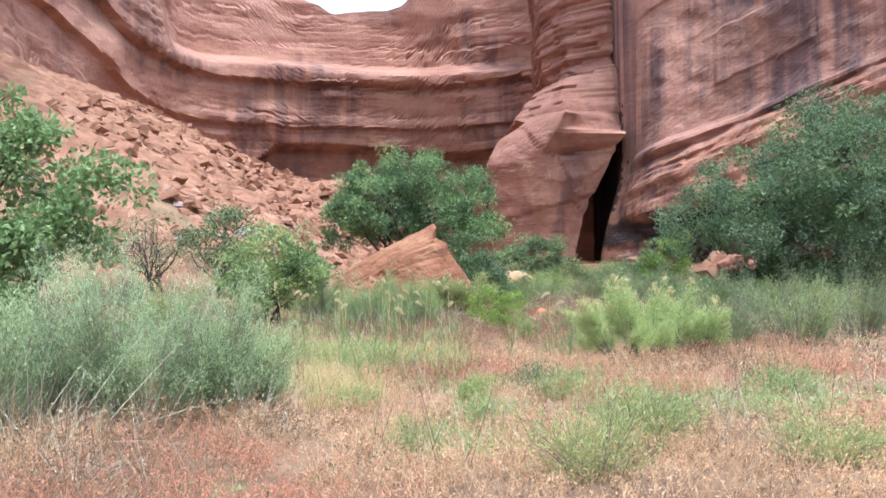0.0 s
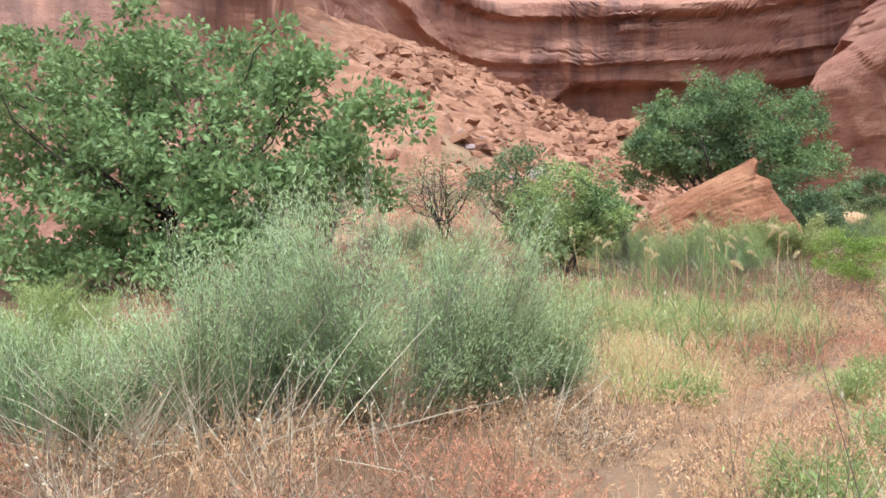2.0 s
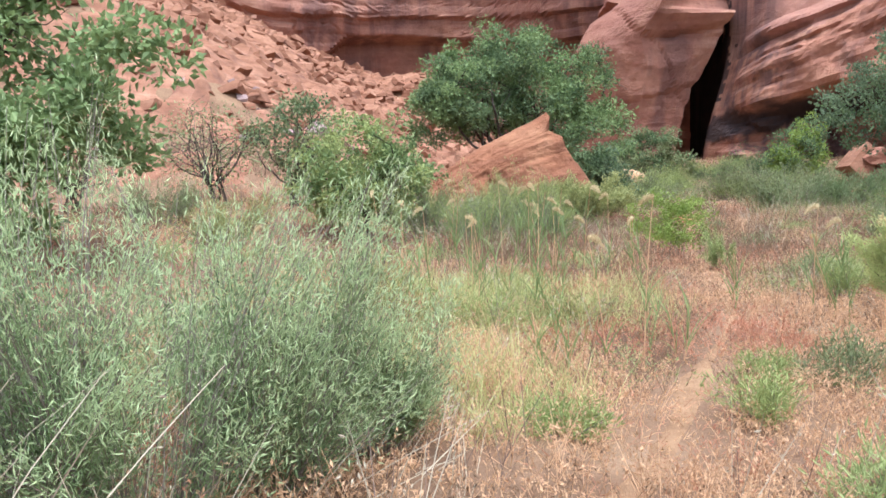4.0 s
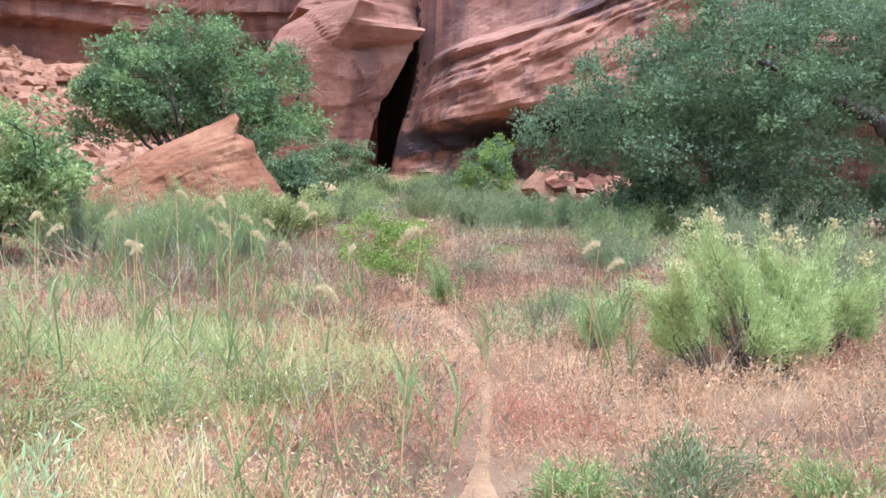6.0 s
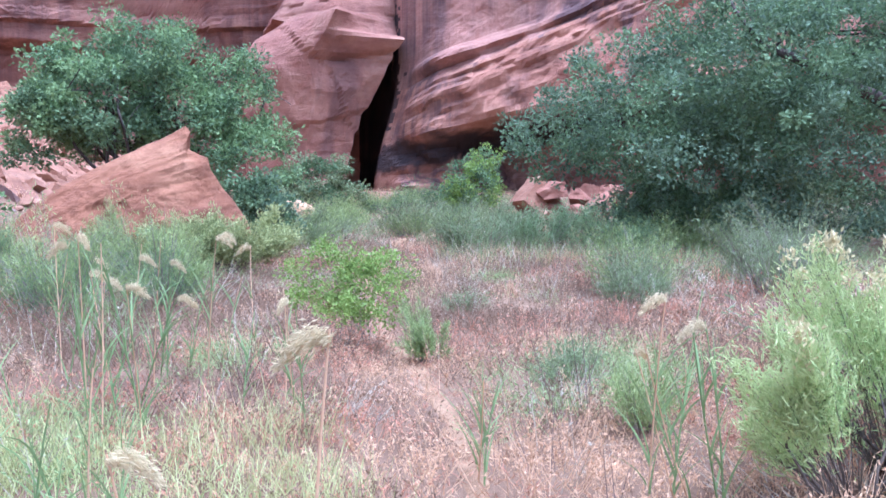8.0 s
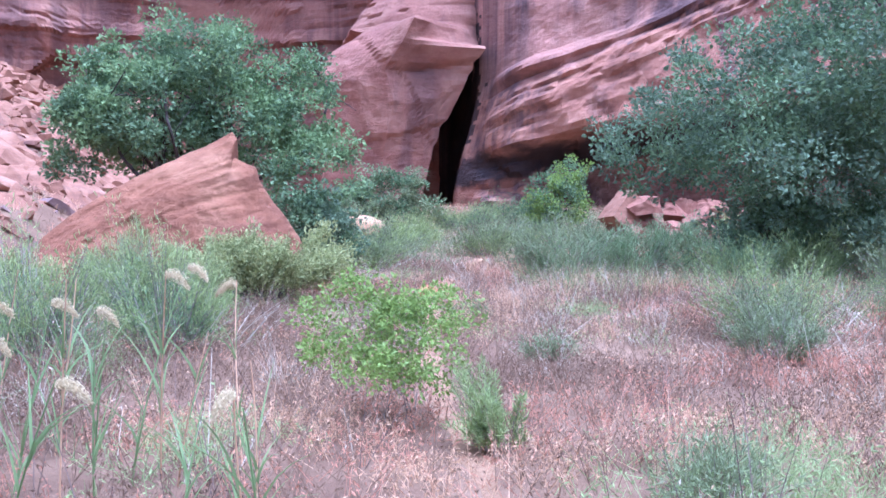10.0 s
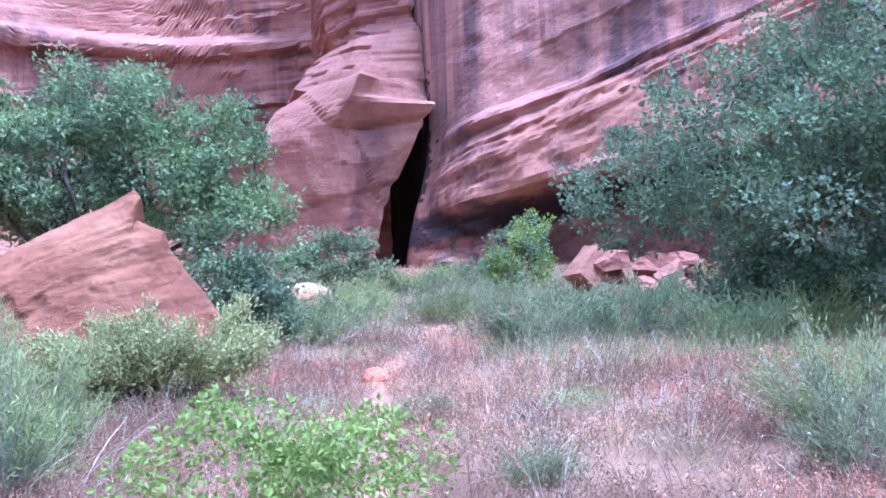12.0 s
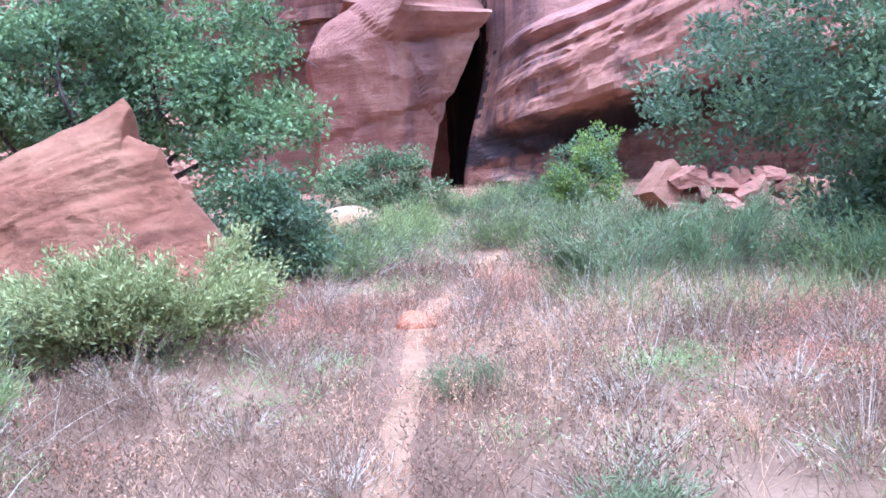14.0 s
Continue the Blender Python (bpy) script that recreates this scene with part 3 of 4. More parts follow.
def build_boulder():
    """The big wedge of fallen rock: a long slope up to an overhanging beak, stepping down on the other side."""
    prof = np.array([(-3.9, 0.3), (-3.3, 1.0), (-2.41, 1.68), (-1.63, 2.08), (-1.07, 2.38), (-0.6, 2.6), (-0.24, 2.76), (-0.15, 2.62), (-0.20, 2.3), (0.0, 2.2), (0.16, 2.13), (0.22, 1.9), (0.36, 1.7), (0.5, 1.5), (0.72, 1.2), (0.9, 0.9), (1.1, 0.3), (1.18, -0.3)])
    u = np.r_[0, np.cumsum(np.linalg.norm(np.diff(prof, axis=0), axis=1))]
    t = np.linspace(0, u[-1], 300)
    px, pz = np.interp(t, u, prof[:, 0]), np.interp(t, u, prof[:, 1])
    # lower down the face the beak and the shelf fade into one broad rounded edge
    ease = np.array([(-3.9, 0.3), (-2.4, 1.5), (-1.1, 2.1), (-0.4, 2.25), (0.0, 1.95), (0.3, 1.55), (0.7, 0.85), (1.0, -0.3)])
    e = np.r_[0, np.cumsum(np.linalg.norm(np.diff(ease, axis=0), axis=1))]
    sx, sz = np.interp(t / u[-1] * e[-1], e, ease[:, 0]), np.interp(t / u[-1] * e[-1], e, ease[:, 1])
    rows = 150
    w = np.linspace(-1, 1, rows)
    V = np.zeros((rows, len(t), 3))
    for k, a in enumerate(w):
        # the ridge is highest in its middle; the near side falls in a broad sloping face
        front = max(0.0, -a)
        fall = 1 - 0.16 * front - 0.82 * front**2.6 if a < 0 else 1 - 0.8 * a**2
        soft = step(0.05, 0.45, front)
        V[k, :, 0] = px * (1 - soft) + sx * soft - 0.35 * front * step(1.2, -0.6, px)
        V[k, :, 1] = 28.1 + (a * 1.55 if a < 0 else a * 1.6)
        V[k, :, 2] = -0.3 + (pz * (1 - soft) + sz * soft + 0.3) * fall
    n = 0.09 * fbm(V[..., 0] * 1.2, V[..., 1] * 1.2, V[..., 2] * 1.6, 6)
    v = V[..., 2] - 0.45 * V[..., 0] + 0.15 * V[..., 1] + 0.12 * fbm(V[..., 0] * 0.7, 0, V[..., 2] * 0.7, 3)
    n = n + 0.11 * fbm(v * 2.1, V[..., 0] * 0.25, V[..., 1] * 0.25, 4) - 0.10 * np.exp(-(((v - 1.02) / 0.06) ** 2)) - 0.08 * np.exp(-(((v - 1.72) / 0.05) ** 2))
    hole = fbm(V[..., 0] * 2.3 + 5, V[..., 1] * 2.3, V[..., 2] * 3.2, 2)
    n = n - 0.06 * step(0.5, 0.9, hole)
    V[..., 1] -= n * 0.9
    V[..., 2] += n * 0.35 * step(0.1, 0.6, V[..., 2])
    m = len(t)
    i = np.arange(rows - 1)[:, None] * m + np.arange(m - 1)[None]
    q = np.stack([i, i + 1, i + m + 1, i + m], -1).reshape(-1, 4)
    return tagged(arrays("boulder", V.reshape(-1, 3), q, ROCK_BOULDER), "large wedge-shaped red sandstone boulder with overhanging beak", "boulder")


build_boulder()
rock("pale_rock", 3.2, 39.4, (1.7, 1.1, 0.95), 3, ROCK_PALE, "rounded pale sandstone rock among shrubs", 8, sink=0.05, rough=0.06, cuts=14, rounded=0.85)
rock("small_rock", 2.87, 26.3, (0.50, 0.36, 0.23), 5, ROCK_ORANGE, "small bright orange sandstone rock beside the footpath", 10, sink=0.05, taper=0.45, rounded=0.25, rough=0.12)
rock("path_stone", 5.25, 32.9, (0.55, 0.4, 0.34), 6, ROCK_PALE, "small pale stone beside the footpath", 30, sink=0.05)
rock("wedge_rock", 12.1, 41.4, (0.95, 0.9, 1.3), 14, ROCK_TALUS, "pointed pale orange block of fallen sandstone", 12, -8, 42, sink=-0.35, cuts=0, taper=0.15, rough=0.1)
PILE = [
    (13.1, 41.6, 1.5, 1.2, 0.55, 12, 0, 4, 0.95), (13.2, 41.8, 1.4, 1.3, 1.0, 5, 0, 0, 0.0), (14.3, 41.2, 1.2, 0.9, 0.5, 40, 10, 28, 0.6), (14.0, 40.6, 1.0, 0.8, 0.7, -20, 0, -10, 0.0),
    (15.1, 41.2, 1.5, 1.1, 0.9, 15, 8, -12, 0.15), (15.7, 41.5, 1.3, 0.9, 0.45, -8, 5, 6, 0.95), (16.4, 41.6, 1.9, 1.2, 0.95, 30, 0, 8, 0.1), (13.2, 40.2, 1.7, 0.8, 0.35, -4, 0, 2, 0.0),
    (15.3, 40.3, 1.6, 0.6, 0.4, 25, 0, 30, 0.1), (17.6, 41.3, 1.7, 1.3, 1.0, -15, 0, -6, 0.0), (14.7, 41.9, 1.0, 0.9, 1.4, 50, 12, 0, 0.0), (12.7, 40.8, 0.7, 0.6, 0.5, 33, 0, 0, 0.0), (18.9, 41.0, 1.8, 1.4, 1.1, 10, 0, 5, 0.0)]
jumble = random.Random(8)
for k, (x, y, a, b, c, turn, tilt, lean, lift) in enumerate(PILE):
    rock("fallen_block", x, y, (a * 0.85, b * 0.85, c), 20 + k, ROCK_RUBBLE, "angular red sandstone block in a rubble heap", turn + jumble.uniform(-15, 15), tilt + jumble.uniform(-8, 8), lean + jumble.uniform(-12, 12), 0.12, lift, 8, "rubble heap", 0.09)
for k in range(22):
    x, y, a = jumble.uniform(12.6, 19), jumble.uniform(39.4, 41.0), jumble.choice((0.3, 0.4, 0.5, 0.7))
    rock("fallen_block", x, y, (a * 1.3, a, a * jumble.uniform(0.5, 0.9)), 50 + k, ROCK_RUBBLE if k % 4 else ROCK_TALUS, "small angular sandstone block in a rubble heap", jumble.uniform(0, 180), jumble.uniform(-20, 20), jumble.uniform(-20, 20), 0.08, 0, 7, "rubble heap", 0.08)

# ---- trees and shrubs ----


def limb_path(a, b, bend, n=7):
    t = np.linspace(0, 1, n)[:, None]
    side = RNG.normal(size=3) * (1, 1, 0.4)
    wob = np.cumsum(RNG.normal(size=(n, 3)), 0) * 0.03 * np.linalg.norm(b - a)
    wob -= t * wob[-1]
    return a + (b - a) * t + side * bend * np.sin(t * np.pi) * np.linalg.norm(b - a) + wob


def tree(name, base, lobes, clumps, per, leaf, mats, label, trunks=1, girth=0.16, limbs=14, clump=0.55, group="", category="tree", fork=0.35, wood=None, boughs=(), gaps=0.06):
    """A tree: trunks that fork into limbs, and a crown of leaf clumps in the given lobes (x, y, z, rx, ry, rz)."""
    bx, by = base
    bz = float(ground_height(bx, by)) - 0.1
    ob = thing(name, (0, 0, 0), label, category, group)
    lobes = np.array(lobes, float)
    share = lobes[:, 3] * lobes[:, 4] * lobes[:, 5]
    pick = RNG.choice(len(lobes), clumps, p=share / share.sum())
    d = unit(RNG.normal(size=(clumps, 3)))
    rad = RNG.uniform(0.25, 1.0, clumps) ** 0.45 * RNG.uniform(0.85, 1.08, clumps)
    cen = lobes[pick, :3] + d * rad[:, None] * lobes[pick, 3:]
    lump = fbm(cen[:, 0] * 0.42 / clump, cen[:, 1] * 0.42 / clump, cen[:, 2] * 0.55 / clump + bx, 2)
    cen = cen[lump > np.quantile(lump, gaps)]
    clumps = len(cen)
    low = np.array([bx, by, bz])
    high = np.flatnonzero(cen[:, 2] >= np.median(cen[:, 2]))
    ends = cen[RNG.choice(high, min(limbs, len(high)), replace=False)]
    for line, thick in boughs:
        c = np.array(line, float)
        u = np.linspace(0, len(c) - 1, 14)
        p = np.stack([np.interp(u, np.arange(len(c)), c[:, i]) for i in range(3)], -1)
        p[1:-1] = (p[:-2] + 2 * p[1:-1] + p[2:]) / 4
        p[1:-1] += RNG.normal(size=(12, 3)) * 0.03
        v, q = tube(p, np.linspace(thick, thick * 0.45, len(p)), 9)
        arrays("trunk" if line[0][2] < 1 else "limb", v, q, wood or BARK, ob, smooth=True)
    if boughs:
        tips = np.array([line[-1] for line, _ in boughs[1:]])
        for e in ends:
            p = limb_path(tips[np.argmin(np.linalg.norm(tips - e, axis=1))], e, 0.12, 8)
            arrays("limb", *tube(p, np.linspace(girth * 0.4, 0.012, 8), 5), wood or BARK, ob, smooth=True)
    for k in range(trunks):
        mine = ends[k::trunks]
        goal = mine.mean(0)
        foot = low + (0, 0, 0) + RNG.normal(size=3) * (0.12, 0.12, 0) * (trunks > 1)
        split = foot + (goal - foot) * fork
        path = limb_path(foot, split, 0.10, 8)
        v, q = tube(path, np.linspace(girth * 1.25, girth * 0.8, 8), 8)
        trunk = arrays("trunk", v, q, wood or BARK, ob, smooth=True)
        for e in mine:
            p = limb_path(path[-1], e, 0.12, 8)
            v, q = tube(p, np.linspace(girth * 0.55, min(0.012, girth * 0.2), 8), 5)
            pieces = [(v, q)]
            for _ in range(4):
                s = p[RNG.integers(3, 7)]
                f = s + RNG.normal(size=3) * (0.6, 0.6, 0.5) * clump * 1.6
                pieces.append(tube(limb_path(s, f, 0.1, 4), np.linspace(girth * 0.16, min(0.006, girth * 0.08), 4), 4))
            arrays("limb", *joined(pieces), wood or BARK, trunk, smooth=True)
    which = RNG.choice(len(mats), clumps)
    for k, mat in enumerate(mats):
        c = cen[which == k]
        r = clump * RNG.uniform(0.6, 1.25, len(c))
        n = len(c) * per
        at = np.repeat(c, per, 0)
        dd = unit(RNG.normal(size=(n, 3)))
        at = at + dd * (np.repeat(r, per) * RNG.uniform(0.05, 1, n) ** 0.5)[:, None] * (1, 1, 0.7)
        way = unit(dd + RNG.normal(size=(n, 3)) * 0.7 + (0, 0, 0.1))
        L = leaf * RNG.uniform(0.6, 1.3, n)
        arrays("crown" if k == 0 else "outer_foliage", *leaves(at, way, L, L * 0.62), mat, ob)
    return ob


def shrub(name, x, y, r, h, stems, per, mats, label, leaf=0.05, slim=0.22, bare=0.35, group="", flowers=0, squash=0.85, twig=TWIG, wild=0.10, tips=0.0, category="shrub", dead=0, gather=0.62, thick=1.0, dry=1.0, uneven=0.35, puff=1.0, stout=0):
    """A bushy shrub: thin stems fanning up from one foot to an uneven dome, with small narrow leaves along their upper part."""
    z = float(ground_height(x, y))
    ob = thing(name, (x, y, z), label, category, group)
    sprays = int((9 + 15 * r) * (1.5 - 0.5 * gather))
    a = RNG.uniform(0, 2 * np.pi, sprays)
    e = np.arccos(RNG.uniform(0.14, 1 - 0.14 * (stout > 0), sprays))
    dome = 1 + uneven * fbm(np.cos(a) * 1.6 + x, np.sin(a) * 1.6 + y, e * 1.5, 3)
    reach = dome * RNG.uniform(0.72, 1.10, sprays)
    crown = np.stack([np.cos(a) * np.sin(e) * r * reach, np.sin(a) * np.sin(e) * r * squash * reach, 0.10 * h + np.cos(e) ** 0.7 * h * 0.9 * reach], -1)
    mine = RNG.integers(0, sprays, stems)
    a = a[mine]
    foot = np.stack([np.cos(a), np.sin(a), a * 0], -1) * (r * 0.25 * RNG.uniform(0.2, 1, stems) ** 0.5)[:, None]
    # the twigs of one spray end at different heights, the longest in its middle
    full = RNG.uniform(0.0, 1.0, stems) ** 0.7
    plume = puff * (RNG.uniform(0.22, 0.38, sprays) * (0.45 * r + 0.25 * h))[mine]
    side = unit(RNG.normal(size=(stems, 3)) * (1, 1, 0.5))
    goal = foot + (crown[mine] - foot) * (0.62 + 0.42 * full)[:, None] + side * (plume * (1.08 - full))[:, None]
    goal[:, 2] = np.maximum(goal[:, 2], 0.06)
    way = goal - foot
    L = np.linalg.norm(way, axis=1)
    way = way / L[:, None]
    v, q, mid = strips(foot, unit(way + (0, 0, 0.12)), L, np.full(stems, (0.003 + 0.004 * h) * thick), np.full(stems, 0.10), 4, 0.3)
    tagged(arrays("woody_stem_mass", v, q, twig, ob), kind="stuff")
    for c in crown[:stout]:
        p = limb_path(np.array([RNG.normal() * 0.05, RNG.normal() * 0.05, -0.03]), c * (0.72, 0.72, 0.62), 0.10, 7)
        arrays("stem", *tube(p, np.linspace(0.009, 0.004, 7), 5), DARKTWIG, ob, "dark bare woody stem", True)
    n = stems * per
    s = bare + (1 - bare) * RNG.uniform(0, 1, n) ** 0.75
    k = np.repeat(np.arange(stems), per)
    f = s * 4
    i = np.minimum(f.astype(int), 3)
    at = mid[k, i] + (mid[k, i + 1] - mid[k, i]) * (f - i)[:, None] + RNG.normal(size=(n, 3)) * wild * r * 0.30
    at[:, 2] = np.maximum(at[:, 2], 0.03)
    d = unit(way[k] * 0.8 + RNG.normal(size=(n, 3)) * 0.6 + (0, 0, 0.2))
    size = leaf * RNG.uniform(0.6, 1.5, n)
    tip = (s > 1 - tips) if len(mats) > 1 else np.zeros(n, bool)
    for name_, use, mat in (("foliage", ~tip, mats[0]), ("new_growth", tip, mats[-1])):
        if use.any():
            arrays(name_, *leaves(at[use], d[use], size[use], size[use] * slim), mat, ob)
    if flowers:
        top = np.argsort(-goal[:, 2])[: flowers * 3]
        top = RNG.choice(top, flowers, replace=False)
        m = flowers * 28
        c = np.repeat(goal[top], 28, 0) + RNG.normal(size=(m, 3)) * (0.022, 0.022, 0.022) + (0, 0, 0.02)
        sz = np.full(m, 0.035)
        arrays("blossom", *leaves(c, unit(RNG.normal(size=(m, 3)) + (0, 0, 1)), sz, sz * 0.5), FLOWER, ob, "dry cream flower heads")
    if dead:
        da = RNG.uniform(0, 2 * np.pi, dead)
        ft = np.stack([np.cos(da), np.sin(da), da * 0], -1) * (r * RNG.uniform(0.3, 0.95, dead))[:, None]
        w = unit(np.stack([np.cos(da), np.sin(da), RNG.uniform(0.3, 2.2, dead)], -1) + RNG.normal(size=(dead, 3)) * 0.3)
        v, q, _ = strips(ft, w, RNG.uniform(0.15, 0.42, dead) * h * dry, np.full(dead, 0.009 if dry > 1.5 else 0.006), RNG.uniform(0, 0.3, dead), 3, 0.3)
        tagged(arrays("dead_brushwood", v, q, DRYTWIG, ob, "bleached dead twigs"), kind="stuff")
    return ob


def canes(name, x, y, n, h, label, plumes=1, spread=0.15, lean=0.15):
    """A tuft of green cane: upright stalks with long arching leaves, some with a drooping feathery plume."""
    z = float(ground_height(x, y))
    ob = thing(name, (x, y, z), label, "reed", "canes along the footpath")
    for k in range(n):
        foot = np.array([RNG.normal() * spread, RNG.normal() * spread, -0.02])
        tall = h * RNG.uniform(0.7, 1.0) if k else h
        way = unit(np.array([RNG.normal() * lean, RNG.normal() * lean, 1.0]))
        u = np.linspace(0, 1, 7)[:, None]
        bend = foot + way * tall * u + np.array([RNG.normal() * 0.06, RNG.normal() * 0.06, 0.0]) * u**2
        v, q = tube(bend, np.linspace(0.0055, 0.0028, 7), 5)
        stalk = arrays("stalk", v, q, CANE if k % 2 else STRAW, ob)
        m = 8
        s = RNG.uniform(0.08, 0.72, m)
        at = np.stack([np.interp(s, np.linspace(0, 1, 7), bend[:, c]) for c in range(3)], -1)
        ang = RNG.uniform(0, 2 * np.pi, m)
        d = unit(np.stack([np.cos(ang) * 0.35, np.sin(ang) * 0.35, np.ones(m)], -1))
        for i in range(m):
            v, q, _ = strips(at[i : i + 1], d[i : i + 1], RNG.uniform(0.25, 0.48, 1), np.full(1, 0.014), RNG.uniform(0.1, 0.7, 1), 5, 0.1)
            arrays("leaf", v, q, CANE, stalk)
        if k < plumes:
            top = bend[-1]
            side = unit(np.array([RNG.normal(), RNG.normal() * 0.4, 0.0]))
            m = 900
            s = RNG.uniform(0, 1, m)
            c = top + side * (0.11 * s**1.3)[:, None] + np.array((0, 0, 1)) * (0.07 * s - 0.13 * s**2)[:, None]
            c = c + RNG.normal(size=(m, 3)) * (0.003 + 0.010 * np.sin(s * np.pi))[:, None]
            c[:, 2] -= 0.02
            L = RNG.uniform(0.008, 0.022, m)
            arrays("plume", *leaves(c, unit(side * 0.8 + RNG.normal(size=(m, 3)) * 0.3 + (0, 0, -0.5)), L, L * 0.22), PLUME, stalk, "feathery cream seed plume")
    return ob


# the big grey-green brush beside the start of the path
G = "grey-green brush thicket"
SAGES = (
    (-4.35, 7.2, 0.8, 1.15, 300, 300, "grey-green sagebrush with bleached dead twigs at its foot"), (-3.65, 7.6, 0.9, 1.5, 420, 160, "grey-green sagebrush with bleached dead twigs at its foot"),
    (-3.2, 8.0, 0.85, 1.62, 360, 60, "tall grey-green sagebrush with slender upright twigs"), (-2.75, 8.15, 0.95, 1.78, 440, 60, "tall grey-green sagebrush with slender upright twigs"), (-2.35, 8.6, 0.8, 1.52, 380, 50, "tall grey-green sagebrush with slender upright twigs"),
    (-2.0, 9.35, 0.62, 1.15, 280, 50, "leaning grey-green sagebrush at the thicket edge"))
for x, y, r, h, n, dry, label in SAGES:
    shrub("sagebrush", x, y, r, h, n, 56, [SAGE, SAGE_TIP], label, 0.035, 0.15, 0.15, G, 0, 0.9, tips=0.26, dead=dry, wild=0.16, gather=0.4, puff=1.2, thick=0.5, dry=1.9 if dry > 100 else 1.0)
shrub("weed_clump", -4.9, 6.5, 0.6, 0.8, 200, 50, [BRIGHT], "yellow-green weeds with dry straw stalks", 0.06, 0.14, 0.2, dead=140, category="weed")
shrub("weed_clump", -5.9, 8.6, 0.9, 0.8, 260, 50, [BRIGHT], "yellow-green weeds with dry straw stalks", 0.06, 0.14, 0.2, dead=140, category="weed")
shrub("weed_clump", -7.4, 10.4, 1.0, 0.9, 260, 50, [BRIGHT], "yellow-green weeds with dry straw stalks", 0.06, 0.14, 0.2, dead=100, category="weed")

tree("leafy_tree", (-9.8, 16.4), [(-9.6, 16, 3.3, 2.6, 2.0, 1.6), (-7.4, 15.6, 2.7, 1.5, 1.5, 1.3), (-6.3, 15.4, 2.1, 0.8, 1.0, 0.8), (-11.6, 16, 3.5, 2.2, 2, 1.6), (-8.8, 15.4, 1.6, 2.6, 1.5, 1.1), (-10.6, 14.6, 1.2, 1.8, 1.0, 0.9), (-5.4, 15.4, 3.0, 0.8, 0.8, 0.5), (-7.6, 15.4, 3.9, 1.1, 0.9, 0.6), (-12.0, 15.2, 1.6, 2.0, 1.2, 1.3), (-8.2, 14.8, 0.9, 1.8, 0.9, 0.7), (-9.4, 14.4, 1.7, 1.7, 0.7, 1.0), (-7.2, 14.6, 1.6, 1.2, 0.7, 0.9)], 480, 84, 0.13, [OAK_LIGHT, OAK_LIGHT],
     "green broad-leaved tree with several thin dark trunks", 4, 0.05, 34, 0.40, gaps=0.20)
tree("round_tree", (-3.95, 21.3), [(-4.0, 21.2, 1.75, 1.1, 1.1, 0.8), (-3.3, 21.2, 1.35, 0.95, 0.9, 0.6), (-4.7, 21.3, 1.3, 0.6, 0.7, 0.5), (-4.0, 21.1, 0.95, 1.15, 0.9, 0.45)], 150, 85, 0.08, [OAK_LIGHT, BRIGHT], "small rounded green tree with thin grey stems", 3, 0.035, 18, 0.27)
tree("bare_tree", (-8.2, 26.0), [(-8.2, 26, 2.2, 1.7, 1.3, 0.95)], 90, 26, 0.07, [GREYGREEN], "half-dead grey shrub tree with bare branches", 5, 0.035, 26, 0.5)
tree("bare_tree", (-10.6, 24.0), [(-10.6, 24, 2.0, 1.5, 1.3, 0.95)], 90, 34, 0.07, [GREYGREEN], "half-dead grey shrub tree with bare branches", 5, 0.035, 22, 0.5)
tree("olive_tree", (-6.2, 25.5), [(-6.0, 25.5, 2.2, 1.2, 1.0, 1.0)], 70, 60, 0.085, [GREYGREEN, OAK], "open grey-green small tree", 3, 0.04, 16, 0.36)
tree("oak_tree", (-1.2, 32.8), [(-2.2, 32.6, 3.7, 1.9, 1.8, 1.5), (-1.0, 32.4, 4.7, 1.3, 1.4, 1.2), (-3.3, 32.3, 3.0, 1.0, 1.2, 1.0), (1.0, 32.4, 3.7, 1.0, 1.2, 1.3), (1.2, 31.6, 2.2, 1.0, 1.0, 1.2), (-0.2, 32.2, 3.4, 1.1, 1.2, 1.2)], 420, 135, 0.10, [OAK, OAK_LIGHT],
     "dense round green oak behind the boulder", 4, 0.10, 24, 0.42, gaps=0.16)
tree("spreading_tree", (15.5, 25.0), [(9.8, 28.6, 3.4, 2.4, 2.4, 1.7), (8.3, 29.5, 2.9, 1.5, 1.5, 1.3), (12.4, 27.5, 4.4, 2.8, 2.6, 2.3), (16.0, 27.5, 5.2, 3.0, 2.5, 1.9), (12.6, 30, 2.2, 2.6, 2, 1.6), (15.0, 30.5, 3.4, 2.8, 1.2, 1.6), (18.8, 29.5, 3.6, 2.4, 1.2, 2.4), (9.8, 26.2, 2.6, 1.8, 1.2, 1.3), (11.9, 24.9, 2.4, 1.5, 0.9, 1.3), (11.4, 25.6, 4.1, 2.0, 1.3, 1.6), (14.6, 24.4, 5.1, 2.2, 1.2, 0.9), (12.4, 24.2, 3.5, 1.2, 0.6, 0.8), (16.6, 25.6, 3.6, 1.3, 0.8, 0.9)], 840, 118, 0.105, [OAK_DARK, OAK],
     "broad dark green tree with leaning forked trunk", 0, 0.16, 12, 0.5,
     boughs=[([(15.7, 25.0, -0.1), (15.15, 25.0, 1.63), (14.81, 25.0, 2.28), (14.35, 25.0, 2.8)], 0.22), ([(14.35, 25.0, 2.78), (13.9, 25.0, 3.17), (12.8, 25.2, 3.6), (11.3, 25.6, 4.3)], 0.19), ([(14.5, 25.0, 2.7), (14.78, 24.9, 3.62), (15.2, 25.2, 4.8)], 0.15)])
DARK = "dark green thicket under the spreading tree"
